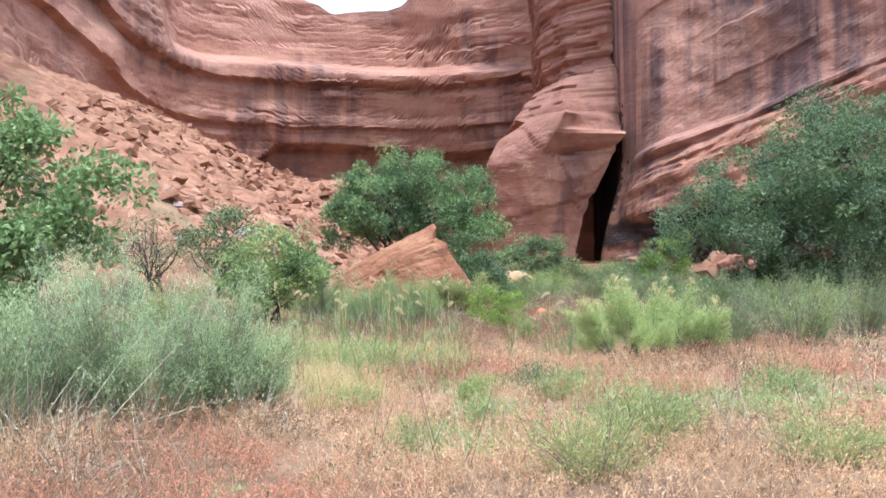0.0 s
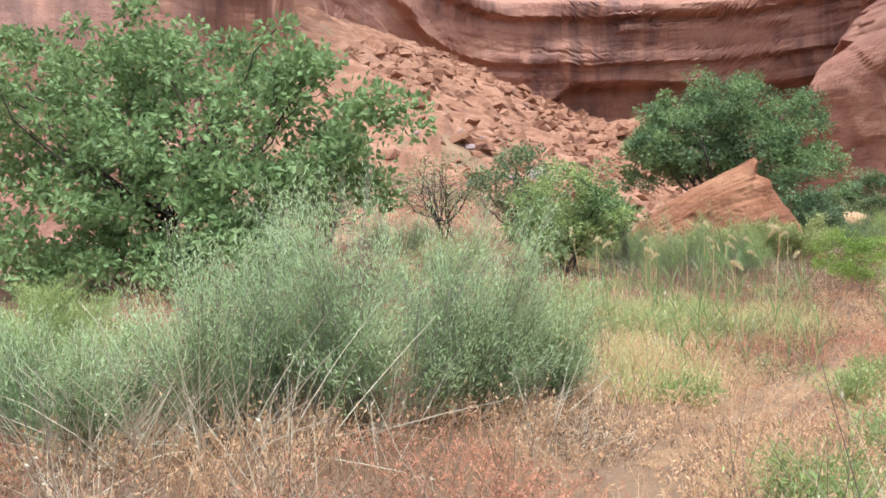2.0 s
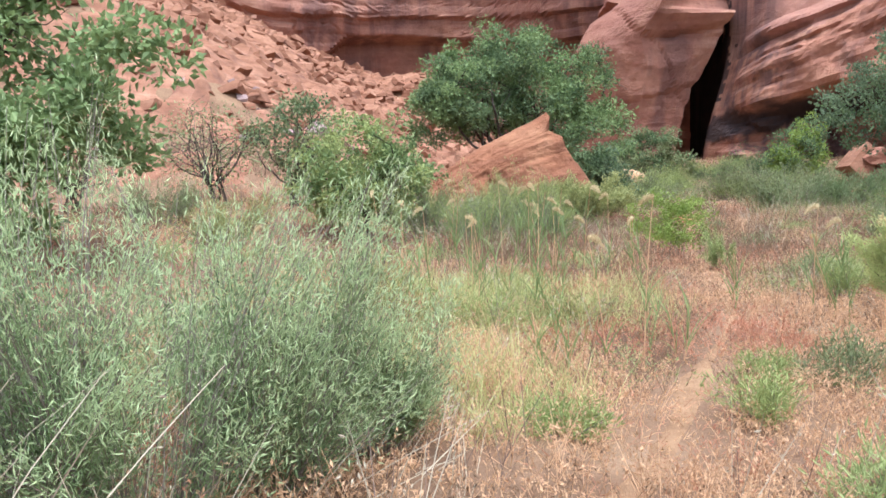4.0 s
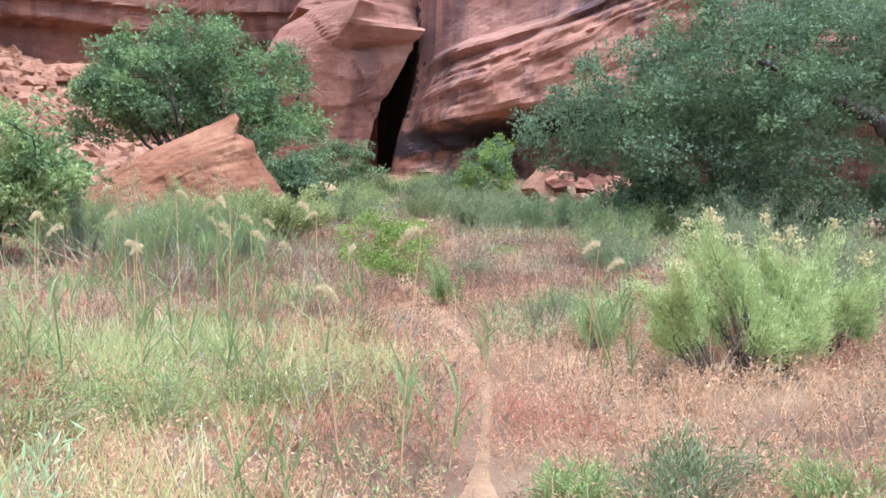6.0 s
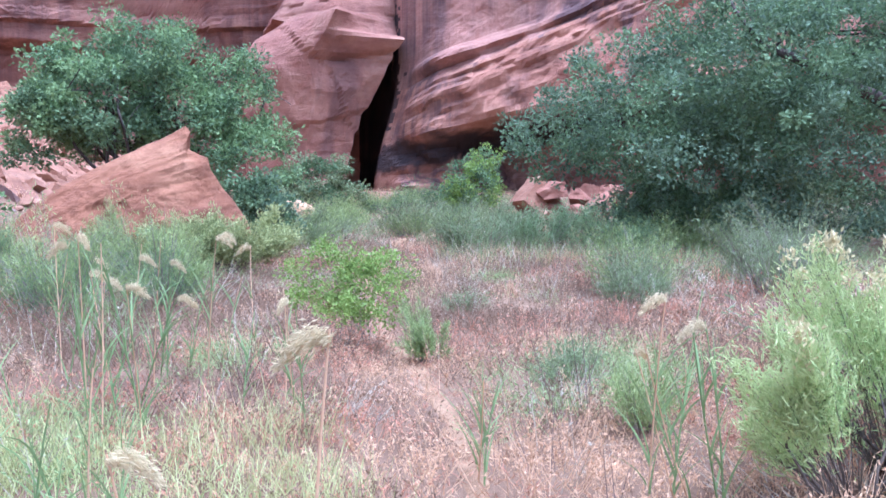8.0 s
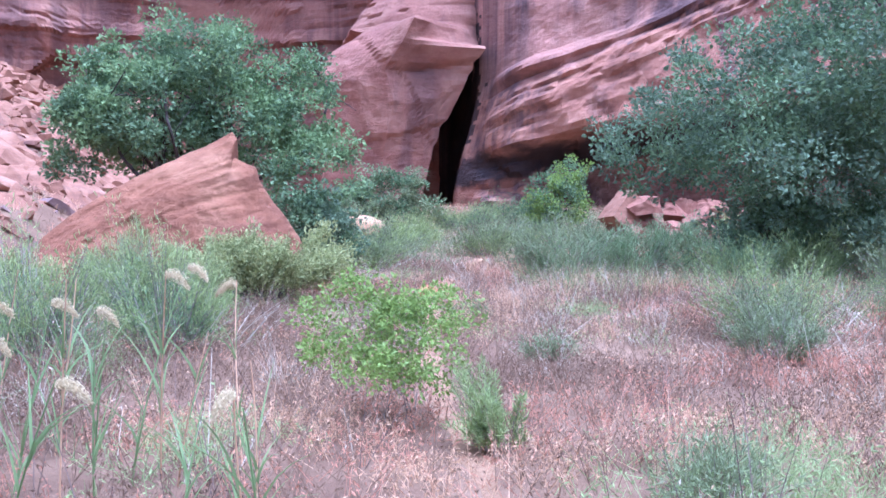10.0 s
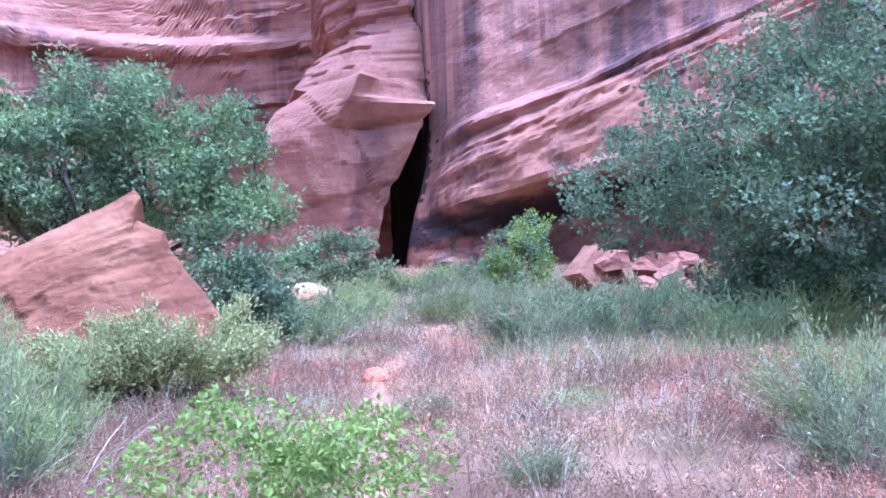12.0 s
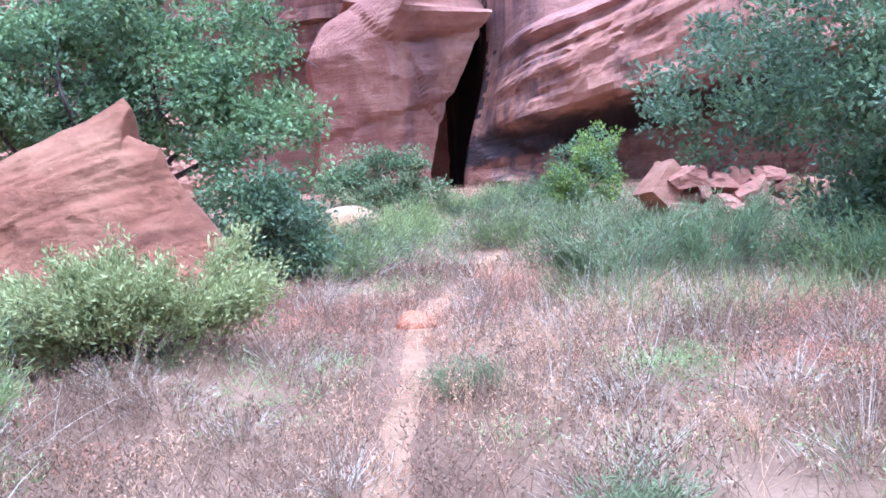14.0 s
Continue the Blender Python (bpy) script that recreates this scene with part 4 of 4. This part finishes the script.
tree("leafy_shrub", (13.6, 32.0), [(13.6, 32.0, 0.7, 1.7, 1.1, 0.6)], 80, 90, 0.10, [OAK_DARK, GREYGREEN], DARK, 3, 0.03, 8, 0.36, category="shrub")
tree("leafy_shrub", (14.4, 29.0), [(14.4, 29.0, 1.1, 2.3, 1.2, 1.1)], 110, 90, 0.10, [OAK_DARK, OAK], DARK, 3, 0.03, 8, 0.36, category="shrub")
tree("leafy_shrub", (12.6, 25.6), [(12.4, 25.6, 0.9, 2.0, 0.9, 0.95)], 110, 90, 0.10, [OAK_DARK, GREYGREEN], DARK, 3, 0.03, 8, 0.36, category="shrub")
tree("leafy_shrub", (10.6, 28.6), [(10.6, 28.6, 0.9, 1.8, 0.9, 0.9)], 90, 90, 0.10, [OAK_DARK, OAK], DARK, 3, 0.03, 8, 0.36, category="shrub")
tree("leafy_shrub", (15.4, 23.6), [(15.2, 23.6, 0.8, 1.9, 0.8, 0.85), (16.8, 24.2, 1.1, 1.5, 0.8, 0.9)], 120, 90, 0.10, [GREYGREEN, OAK_DARK], DARK, 3, 0.03, 8, 0.36, category="shrub")
tree("leafy_shrub", (17.6, 27.5), [(17.6, 27.5, 1.1, 2.0, 1.2, 1.1)], 90, 90, 0.10, [OAK_DARK, OAK], DARK, 3, 0.03, 8, 0.36, category="shrub")
tree("leafy_shrub", (4.6, 44.8), [(4.8, 44.8, 1.9, 1.5, 1.0, 1.0), (3.6, 44.5, 1.5, 1.0, 0.8, 0.8), (5.8, 44.6, 1.3, 0.9, 0.8, 0.6)], 130, 80, 0.11, [OAK, GREYGREEN], "green shrub at the cliff foot", 3, 0.03, 8, 0.33, category="shrub")
tree("leafy_shrub", (10.6, 43.0), [(10.6, 43, 1.5, 1.3, 1.0, 1.1), (11.3, 43.6, 2.5, 0.8, 0.8, 0.8), (9.9, 42.8, 1.0, 0.9, 0.8, 0.6)], 130, 80, 0.10, [OAK, BROADLEAF], "light green shrub beside fallen blocks", 3, 0.03, 8, 0.33, category="shrub")

for x, y, r, h, n, heads, stems in ((2.45, 13.0, 0.62, 0.98, 150, 10, 9), (2.95, 13.2, 0.75, 1.22, 240, 14, 16), (3.55, 13.45, 0.62, 1.0, 190, 9, 10)):
    shrub("rabbitbrush", x, y, r, h, n, 84, [RABBIT, LIGHT_TIP], "bright green rabbitbrush on dark bare stems, with dry cream flower heads", 0.042, 0.17, 0.64, "rabbitbrush beside the footpath", flowers=heads, dead=90, wild=0.2, tips=0.22, gather=1.2, thick=0.7, twig=DARKTWIG, puff=0.75, stout=stems)
GR = "low shrubs across the meadow"
LOW = "low grey-green shrub in dry grass"
GREEN = "low green shrub with slender upright twigs"
for x, y, r, h, mats, label in (
        (4.4, 14.6, 0.85, 1.0, [GREYGREEN], LOW), (5.7, 14.9, 0.95, 1.1, [GREYGREEN, BRIGHT], GREEN), (7.4, 16.4, 1.0, 1.15, [GREYGREEN], LOW),
        (4.75, 19.3, 0.58, 0.62, [GREYGREEN], "small grey-green shrub with bleached twigs"), (5.6, 20.6, 0.95, 0.95, [GREYGREEN, BRIGHT], GREEN), (7.2, 20.0, 1.0, 1.05, [GREYGREEN], LOW), (8.8, 21.5, 1.1, 1.1, [GREYGREEN], LOW),
        (-1.75, 20.4, 0.95, 1.35, [SAGE, BRIGHT], "blue-green brush with slender upright stems"), (-0.65, 20.8, 0.9, 1.2, [SAGE, BRIGHT], "blue-green brush with slender upright stems"), (-2.7, 21.4, 0.7, 1.0, [SAGE], "blue-green brush with slender upright stems"),
        (5.7, 27.8, 1.05, 0.95, [SAGE, GREYGREEN], "grey-green shrub beside the footpath"), (7.2, 28.2, 0.95, 0.9, [GREYGREEN, SAGE], LOW), (8.6, 27.0, 1.0, 1.0, [BRIGHT, SAGE], "bright green shrub in dry grass"), (10.2, 27.2, 1.1, 1.05, [BRIGHT], GREEN), (11.8, 26.4, 1.1, 1.1, [GREYGREEN, BRIGHT], GREEN),
        (2.4, 31.0, 0.95, 0.85, [BRIGHT, GREYGREEN], "low green shrub beside the footpath"), (1.3, 32.0, 0.9, 0.8, [GREYGREEN], "low green shrub beside the footpath"), (3.6, 35.5, 1.0, 0.8, [GREYGREEN, BRIGHT], "low green shrub beside the footpath"),
        (6.6, 37.0, 1.3, 1.0, [BRIGHT, GREYGREEN], "low green shrub below the cliff"), (4.8, 39.5, 1.2, 0.8, [BRIGHT], "low green shrub below the cliff"), (8.4, 38.5, 1.3, 1.0, [BRIGHT, GREYGREEN], "low green shrub below the cliff"),
        (8.6, 33.5, 1.2, 0.85, [SAGE, GREYGREEN], "low grey-green shrub below the cliff"), (10.6, 33.8, 1.2, 0.85, [GREYGREEN, SAGE], "low grey-green shrub below the cliff"), (12.6, 33.0, 1.2, 1.0, [GREYGREEN, BRIGHT], "low green shrub below the cliff"), (15.0, 32.5, 1.2, 1.1, [GREYGREEN], "low green shrub below the cliff"),
        (7.5, 45.0, 1.6, 0.9, [OAK, BRIGHT], "dark green shrub at the cliff foot"), (9.8, 47.0, 1.6, 0.9, [OAK], "dark green shrub at the cliff foot"), (1.8, 38.0, 1.2, 1.0, [GREYGREEN, OAK], "dark green shrub near the pale rock"),
        (-5.6, 18.5, 0.9, 0.8, [YELLOWGREEN], "low yellow-green shrub under trees"), (-7.4, 20.5, 1.0, 0.9, [GREYGREEN], "low grey-green shrub under trees"), (-3.4, 25.4, 1.0, 0.9, [GREYGREEN, YELLOWGREEN], LOW), (-1.6, 24.4, 0.9, 0.8, [BRIGHT, GREYGREEN], GREEN)):
    far = y > 24
    grow = 1.25 if y > 30 else 1.05
    shrub("low_shrub", x, y, r * grow, h * grow, int((130 if far else 170) * (0.5 + r)), 20 if far else 28, mats, label, 0.11 if far else 0.056, 0.16, 0.2, GR, tips=0.35, dead=60, wild=0.2, gather=0.6, uneven=0.6, dry=1.6)
shrub("yellow_shrub", 0.15, 25.15, 1.5, 1.12, 600, 62, [YELLOWGREEN, YELLOWGREEN], "rounded yellow-green shrub with dark inner twigs", 0.05, 0.42, 0.5, squash=0.9, wild=0.14, gather=0.2, uneven=0.25, twig=DARKTWIG)
tree("leafy_shrub", (1.05, 17.95), [(0.9, 18.0, 0.68, 0.5, 0.45, 0.36), (1.3, 18.0, 0.6, 0.42, 0.45, 0.36), (0.8, 17.9, 0.42, 0.35, 0.4, 0.25), (1.05, 18.05, 0.92, 0.4, 0.3, 0.16)], 170, 50, 0.034, [BROADLEAF, BROADLEAF], "small bright green broad-leaved shrub beside the path", 5, 0.0035, 18, 0.11, category="shrub", wood=TWIG, gaps=0.24)
shrub("feathery_weed", 1.6, 17.2, 0.32, 0.6, 90, 50, [BRIGHT], "feathery light green weed beside the path", 0.05, 0.12, 0.2, category="weed")
for x, y, r, h in ((-0.6, 6.5, 0.35, 0.35), (-1.5, 8.2, 0.4, 0.35), (2.95, 20.7, 0.42, 0.38), (0.2, 24.0, 0.5, 0.4), (4.2, 20.6, 0.45, 0.5), (2.75, 19.6, 0.35, 0.4), (4.9, 24.4, 0.5, 0.45), (1.15, 22.6, 0.4, 0.4), (0.5, 15.6, 0.35, 0.4), (3.6, 22.2, 0.5, 0.4), (0.4, 19.4, 0.4, 0.45), (-1.2, 18.6, 0.45, 0.4), (4.4, 17.4, 0.45, 0.45), (3.9, 27.4, 0.4, 0.5), (1.9, 28.0, 0.5, 0.5), (5.9, 23.2, 0.5, 0.45), (-1.9, 9.9, 0.35, 0.4), (-2.6, 6.4, 0.5, 0.4), (-3.4, 6.2, 0.5, 0.35), (4.1, 24.9, 0.7, 0.45), (1.5, 24.2, 0.6, 0.4), (3.3, 25.3, 0.4, 0.5), (5.2, 26.2, 0.7, 0.45), (2.2, 29.6, 0.6, 0.5), (4.3, 29.4, 0.7, 0.5), (1.7, 21.2, 0.4, 0.4), (3.2, 21.0, 0.5, 0.4), (4.6, 21.9, 0.6, 0.45), (6.2, 25.2, 0.6, 0.5), (0.6, 23.4, 0.5, 0.4), (2.1, 15.4, 0.4, 0.4), (1.2, 12.6, 0.35, 0.35)):
    shrub("dead_bush", x, y, r, h, 70, 4, [MAUVE], "dry grey-brown dead bush of thin twigs", 0.03, 0.3, 0.4, "dead bushes in the meadow", twig=DRYTWIG, dead=110)
WEED = "leafy green weed among dry grass"
for x, y, r, h, mat in ((0.85, 6.05, 0.42, 0.66, YELLOWGREEN), (1.3, 6.8, 0.38, 0.6, BRIGHT), (-1.0, 9.8, 0.25, 0.3, BRIGHT), (0.2, 10.2, 0.28, 0.4, BRIGHT), (2.3, 14.7, 0.3, 0.62, BRIGHT), (0.95, 11.0, 0.3, 0.42, GREYGREEN), (-0.2, 7.6, 0.3, 0.35, BRIGHT), (1.6, 7.4, 0.4, 0.5, BRIGHT), (0.3, 8.6, 0.32, 0.4, GREENGRASS), (1.2, 9.8, 0.3, 0.35, GREENGRASS), (-1.5, 12.6, 0.45, 0.5, BRIGHT), (-0.7, 13.0, 0.4, 0.42, YELLOWGREEN), (-2.2, 12.0, 0.5, 0.5, YELLOWGREEN),
                        (0.5, 11.2, 0.2, 0.25, BRIGHT), (2.9, 20.4, 0.3, 0.4, GREYGREEN), (2.75, 22.9, 0.3, 0.38, GREYGREEN), (1.5, 10.6, 0.25, 0.3, BRIGHT), (2.4, 16.0, 0.35, 0.45, GREYGREEN), (-3.0, 15.5, 0.5, 0.55, YELLOWGREEN), (-2.6, 13.6, 0.5, 0.5, YELLOWGREEN), (3.4, 9.6, 0.4, 0.4, GREENGRASS), (2.4, 6.2, 0.4, 0.45, YELLOWGREEN)):
    shrub("green_weed", x, y, r * 1.25, h * 0.8, int(120 * (0.4 + r)), 26, [mat], WEED, 0.042, 0.2, 0.1, "green weeds in the meadow", category="weed", wild=0.45)

PLUMED = "cane tuft with cream plumes above green leaves"
canes("cane_tuft", -0.27, 11.45, 1, 1.34, "tall cane stalk with a drooping cream plume", 1, 0.02, 0.02)
canes("cane_tuft", -0.45, 11.75, 1, 1.02, "thin cane stalk with a pale seed head", 1, 0.03, 0.05)
canes("cane_tuft", -1.65, 14.4, 7, 0.95, "green cane tuft with long upright leaves", 1)
canes("cane_tuft", -0.8, 15.2, 8, 1.22, PLUMED, 5, 0.16)
canes("cane_tuft", -1.2, 16.4, 6, 1.2, PLUMED, 4, 0.25)
canes("cane_tuft", 1.05, 14.0, 2, 0.62, "short green cane beside the path", 0, 0.05)
canes("cane_tuft", -0.1, 12.0, 3, 0.6, "short green cane with folded leaves", 0, 0.08)
canes("cane_tuft", 1.62, 13.1, 6, 1.1, "cane tuft with nodding plumes beside rabbitbrush", 3, 0.13)
canes("cane_tuft", -0.95, 11.2, 4, 0.55, "short green cane in the meadow", 0, 0.1)
canes("cane_tuft", -2.3, 13.2, 7, 0.85, "green cane tuft with long upright leaves", 0, 0.2)
canes("cane_tuft", -1.25, 13.4, 6, 0.8, "green cane tuft with long upright leaves", 0, 0.2)
canes("cane_tuft", -2.0, 15.8, 7, 1.0, PLUMED, 2, 0.3)
canes("cane_tuft", 0.1, 15.6, 4, 0.9, "green cane tuft with long upright leaves", 1, 0.2)
canes("cane_tuft", -2.6, 17.0, 6, 1.15, PLUMED, 3, 0.35)
canes("cane_tuft", -4.6, 15.2, 6, 0.95, PLUMED, 5, 0.45)
canes("cane_tuft", -3.5, 14.6, 6, 0.9, PLUMED, 4, 0.4)
canes("cane_tuft", -0.3, 16.6, 7, 1.15, PLUMED, 4, 0.3)
canes("cane_tuft", -1.9, 18.2, 6, 1.2, PLUMED, 3, 0.35)

# ---- talus stones ----


def build_talus():
    ob = thing("talus_slope", (0, 0, 0), "slope of broken red sandstone rubble below the cliff", "rubble", kind="structure")
    shapes = [rock_mesh("stone", (1, 1, 0.7), 60 + k, ROCK_TALUS if k < 7 else SLAB_GREY, 3, 0.05, 0) for k in range(9)]
    r = random.Random(4)
    near, count = [], 0
    while count < 5000:
        y = r.uniform(33, 92)
        x = -r.uniform(2, 26)
        h = float(ground_height(x, y))
        if h < 0.8 or (x < -17 - 0.2 * (y - 33)):
            continue
        count += 1
        s = r.choice((0.14, 0.16, 0.2, 0.25, 0.3, 0.45, 0.75)) * (0.42 + y / 95)
        m = Matrix.LocRotScale((x, y, h - 0.12 * s), Euler((r.uniform(-0.4, 0.4), r.uniform(0.1, 0.7), r.uniform(0, 6.3))), (s * r.uniform(0.9, 2.0), s, s * r.uniform(0.4, 0.9)))
        near.append((r.choice(shapes), m))
    near.sort(key=lambda item: math.hypot(item[1].translation.x + 4, item[1].translation.y - 20))
    near, far = near[:280], near[280:]
    xs, ys = np.arange(-30, 4, 0.38), np.arange(29, 97, 0.38)
    X, Y = np.meshgrid(xs, ys)
    H = ground_height(X, Y)
    Z = H + 0.10 + 0.34 * fbm(X * 1.3, Y * 1.3, 2.0, 5) - 0.5 * step(1.6, 0.7, H)
    i = np.arange(len(ys) - 1)[:, None] * len(xs) + np.arange(len(xs) - 1)[None]
    q = np.stack([i, i + 1, i + len(xs) + 1, i + len(xs)], -1).reshape(-1, 4)
    arrays("rubble_bed", np.stack([X, Y, Z], -1).reshape(-1, 3), q, ROCK_TALUS, ob)
    for me, m in near:
        o = new("stone", me)
        o.parent = ob
        o.matrix_world = m
    pieces = []
    for me, m in far:
        v = np.array([m @ w.co for w in me.vertices])
        me.calc_loop_triangles()
        pieces.append((v, np.array([t.vertices for t in me.loop_triangles])))
    tagged(arrays("loose_stones", *joined(pieces), ROCK_TALUS, ob), kind="stuff")


build_talus()
shrub("low_shrub", -0.68, 22.34, 0.85, 1.1, 240, 44, [SAGE, BRIGHT], "blue-green brush with bleached twigs at its foot", 0.06, 0.14, 0.2, GR, tips=0.35, dead=110, wild=0.12, gather=0.8, uneven=0.5, dry=1.4)
tree("leafy_shrub", (1.3, 30.6), [(1.15, 30.5, 1.2, 0.75, 0.6, 0.8), (1.7, 30.8, 0.8, 0.6, 0.5, 0.6)], 70, 90, 0.09, [OAK, OAK_DARK], "dark green shrub between boulder and oak", 3, 0.02, 8, 0.3, category="shrub")
shrub("low_shrub", -1.45, 24.9, 1.0, 1.1, 220, 40, [SAGE, BRIGHT], "feathery grey-green shrub below the boulder", 0.06, 0.14, 0.2, GR, tips=0.3, dead=50, wild=0.12, gather=0.8, uneven=0.6)

# ---- grass ----


def scatter(n, x0, x1, y0, y1):
    p = np.stack([RNG.uniform(x0, x1, n), RNG.uniform(y0, y1, n)], 1)
    return p


def tufts(name, at, blades, height, width, mat, label, spread=0.05, lean=0.35, droop=0.35, heads=0, segs=2, grain=0.026):
    """Tufts of grass; each blade may carry a nodding panicle of so many small spikelets near its tip."""
    n = len(at) * blades
    k = np.repeat(np.arange(len(at)), blades)
    p = at[k] + RNG.normal(size=(n, 2)) * spread
    base = np.stack([p[:, 0], p[:, 1], ground_height(p[:, 0], p[:, 1]) - 0.01], 1)
    tall = height * (RNG.uniform(0.6, 1.1, len(at)) * (1 + 0.7 * fbm(at[:, 0] * 1.6, at[:, 1] * 1.6, 31.0, 3)))[k] * RNG.uniform(0.5, 1.1, n)
    way = unit(np.stack([RNG.normal(size=n) * lean, RNG.normal(size=n) * lean, np.ones(n)], 1))
    v, q, mid = strips(base, way, tall, np.full(n, width), RNG.uniform(0, droop, n), segs, 0.35)
    if heads:
        s = RNG.uniform(0.45, 1.02, (n, heads, 1))
        c = (mid[:, -2][:, None] * (1 - s) + mid[:, -1][:, None] * s).reshape(-1, 3)
        m = len(c)
        c = c + RNG.normal(size=(m, 3)) * grain * 0.45
        d = unit(np.repeat(way, heads, 0) * 0.5 + RNG.normal(size=(m, 3)) * 0.6 + (0, 0, -0.15))
        L = grain * RNG.uniform(0.6, 1.5, m)
        v, q = joined([(v, q), leaves(c, d, L, L * 0.34)])
    ob = arrays(name, v, q, mat)
    return tagged(ob, label, "grass", kind="stuff")


def build_grass():
    near = scatter(64000, -11, 12, 3.6, 33)
    near = near[np.abs(near[:, 0] - 0.12 * near[:, 1]) < 4.6 + 0.45 * near[:, 1]]
    aside = np.abs(near[:, 0] - np.interp(near[:, 1], TRAIL[:, 1], TRAIL[:, 0]))
    near = near[(aside < 4.4) | (RNG.uniform(0, 1, len(near)) < 0.32)]
    far = scatter(11000, -16, 20, 31, 62)
    p = np.concatenate([near, far])
    d = off_trail(p[:, 0], p[:, 1])
    patch = fbm(p[:, 0] * 0.9, p[:, 1] * 0.9, 21.0, 3)
    keep = RNG.uniform(0, 1, len(p)) < 0.06 + 0.94 * step(0.6 + 0.5 * patch, 1.6 + 0.9 * patch, d / trail_half(p[:, 1])) + step(7.5, 5.5, p[:, 1])
    keep &= (ground_height(p[:, 0], p[:, 1]) < 2.0) & (RNG.uniform(0, 1, len(p)) < 0.84 + 0.5 * patch)
    p = p[keep]
    a = fbm(p[:, 0] * 0.55, p[:, 1] * 0.55, 4.0, 3)
    b = fbm(p[:, 0] * 0.7, p[:, 1] * 0.7, 8.0, 3) + RNG.normal(size=len(p)) * 0.2
    deep = step(12, 19, p[:, 1])
    green = b > 0.55 + 0.35 * deep - 0.35 * step(0.5, -2.0, p[:, 0]) * step(9, 12, p[:, 1])
    red = ~green & (a + RNG.normal(size=len(p)) * 0.16 > 0.05 + 0.05 * deep)
    dull = ~green & (RNG.uniform(0, 1, len(p)) < 0.10 + 0.58 * deep + 0.5 * fbm(p[:, 0] * 0.8, p[:, 1] * 0.8, 44.0, 3))
    red &= ~dull
    straw = ~green & ~red & ~dull
    back = p[:, 1] > 31
    wide = ~back & (np.abs(p[:, 0] - np.interp(p[:, 1], TRAIL[:, 1], TRAIL[:, 0])) > 4.4)
    for use, blades, width, segs, heads, grain in ((~back & ~wide, 5, 0.005, 1, 5, 0.026), (wide, 4, 0.010, 1, 2, 0.05), (back, 4, 0.015, 1, 1, 0.06)):
        tufts("straw_grass", p[straw & use], blades, 0.30, width, STRAW, "dry straw-coloured meadow grass with nodding seed heads", 0.07, 0.34, 0.45, heads, segs, grain)
        tufts("red_grass", p[red & use], blades, 0.28, width, REDGRASS, "dry reddish cheatgrass with drooping seed heads", 0.07, 0.34, 0.5, heads, segs, grain)
        tufts("dead_weeds", p[dull & use], blades, 0.30, width, MAUVE, "dead brown-mauve weeds among the grass", 0.09, 0.5, 0.15, max(1, heads - 1), segs, grain)
        tufts("green_grass", p[green & use], blades + 2, 0.24, width * 1.1, GREENGRASS, "green grass and weeds among dry grass", 0.07, 0.5, 0.5, heads // 2, segs, grain * 1.2)

    lush = scatter(1700, -4.4, 0.4, 9.6, 15.5)
    lush = lush[(fbm(lush[:, 0] * 0.6, lush[:, 1] * 0.6, 12.0, 3) > -0.08) & (off_trail(lush[:, 0], lush[:, 1]) > 0.5)]
    tufts("green_grass", lush, 9, 0.34, 0.007, LUSH, "tall yellow-green grass beside the canes", 0.09, 0.3, 0.4, 0, 2)
    line, _ = smooth_line(TRAIL[2:], 30)
    litter = np.repeat(line, 34, 0) + RNG.normal(size=(len(line) * 34, 2)) * 0.26
    tufts("path_litter", litter[::2], 3, 0.08, 0.007, STRAW, "short trampled straw on the footpath", 0.04, 1.3, 0.6, 0, 1)
    tufts("path_litter", litter[1::2], 3, 0.11, 0.006, REDGRASS, "short trampled red grass on the footpath", 0.05, 1.0, 0.6, 0, 1)
    stalks = scatter(2600, -7, 9, 5, 33)
    stalks = stalks[(off_trail(stalks[:, 0], stalks[:, 1]) > 0.35) & (fbm(stalks[:, 0] * 0.5, stalks[:, 1] * 0.5, 17.0, 3) > -0.1)]
    tufts("dry_stalks", stalks[::2], 4, 0.62, 0.006, DARKSTALK, "thin dark upright stalks of dead weeds", 0.05, 0.22, 0.15, 0, 1)
    tufts("dry_stalks", stalks[1::2], 4, 0.52, 0.006, DRYTWIG, "thin bleached upright stalks of dead weeds", 0.06, 0.3, 0.2, 2, 1)
    side = scatter(2200, 4.6, 13.5, 17.5, 31)
    side = side[(fbm(side[:, 0] * 0.55, side[:, 1] * 0.55, 27.0, 3) > 0.12 - 0.05 * (side[:, 0] - 6)) & (off_trail(side[:, 0], side[:, 1]) > 1.2)]
    tufts("tall_grass", side[::2], 9, 0.50, 0.008, GREYGREEN, "tall grey-green weeds between low shrubs", 0.10, 0.4, 0.4, 0, 1)
    tufts("tall_grass", side[1::2], 9, 0.44, 0.008, BRIGHT, "tall light green weeds between low shrubs", 0.10, 0.4, 0.4, 0, 1)
    meadow = scatter(2800, -1, 16, 32, 52)
    tufts("tall_grass", meadow[off_trail(meadow[:, 0], meadow[:, 1]) > 0.5], 8, 0.45, 0.012, GREYGREEN, "tall grey-green grass below the cliff", 0.12, 0.5, 0.4, 0, 1)


build_grass()
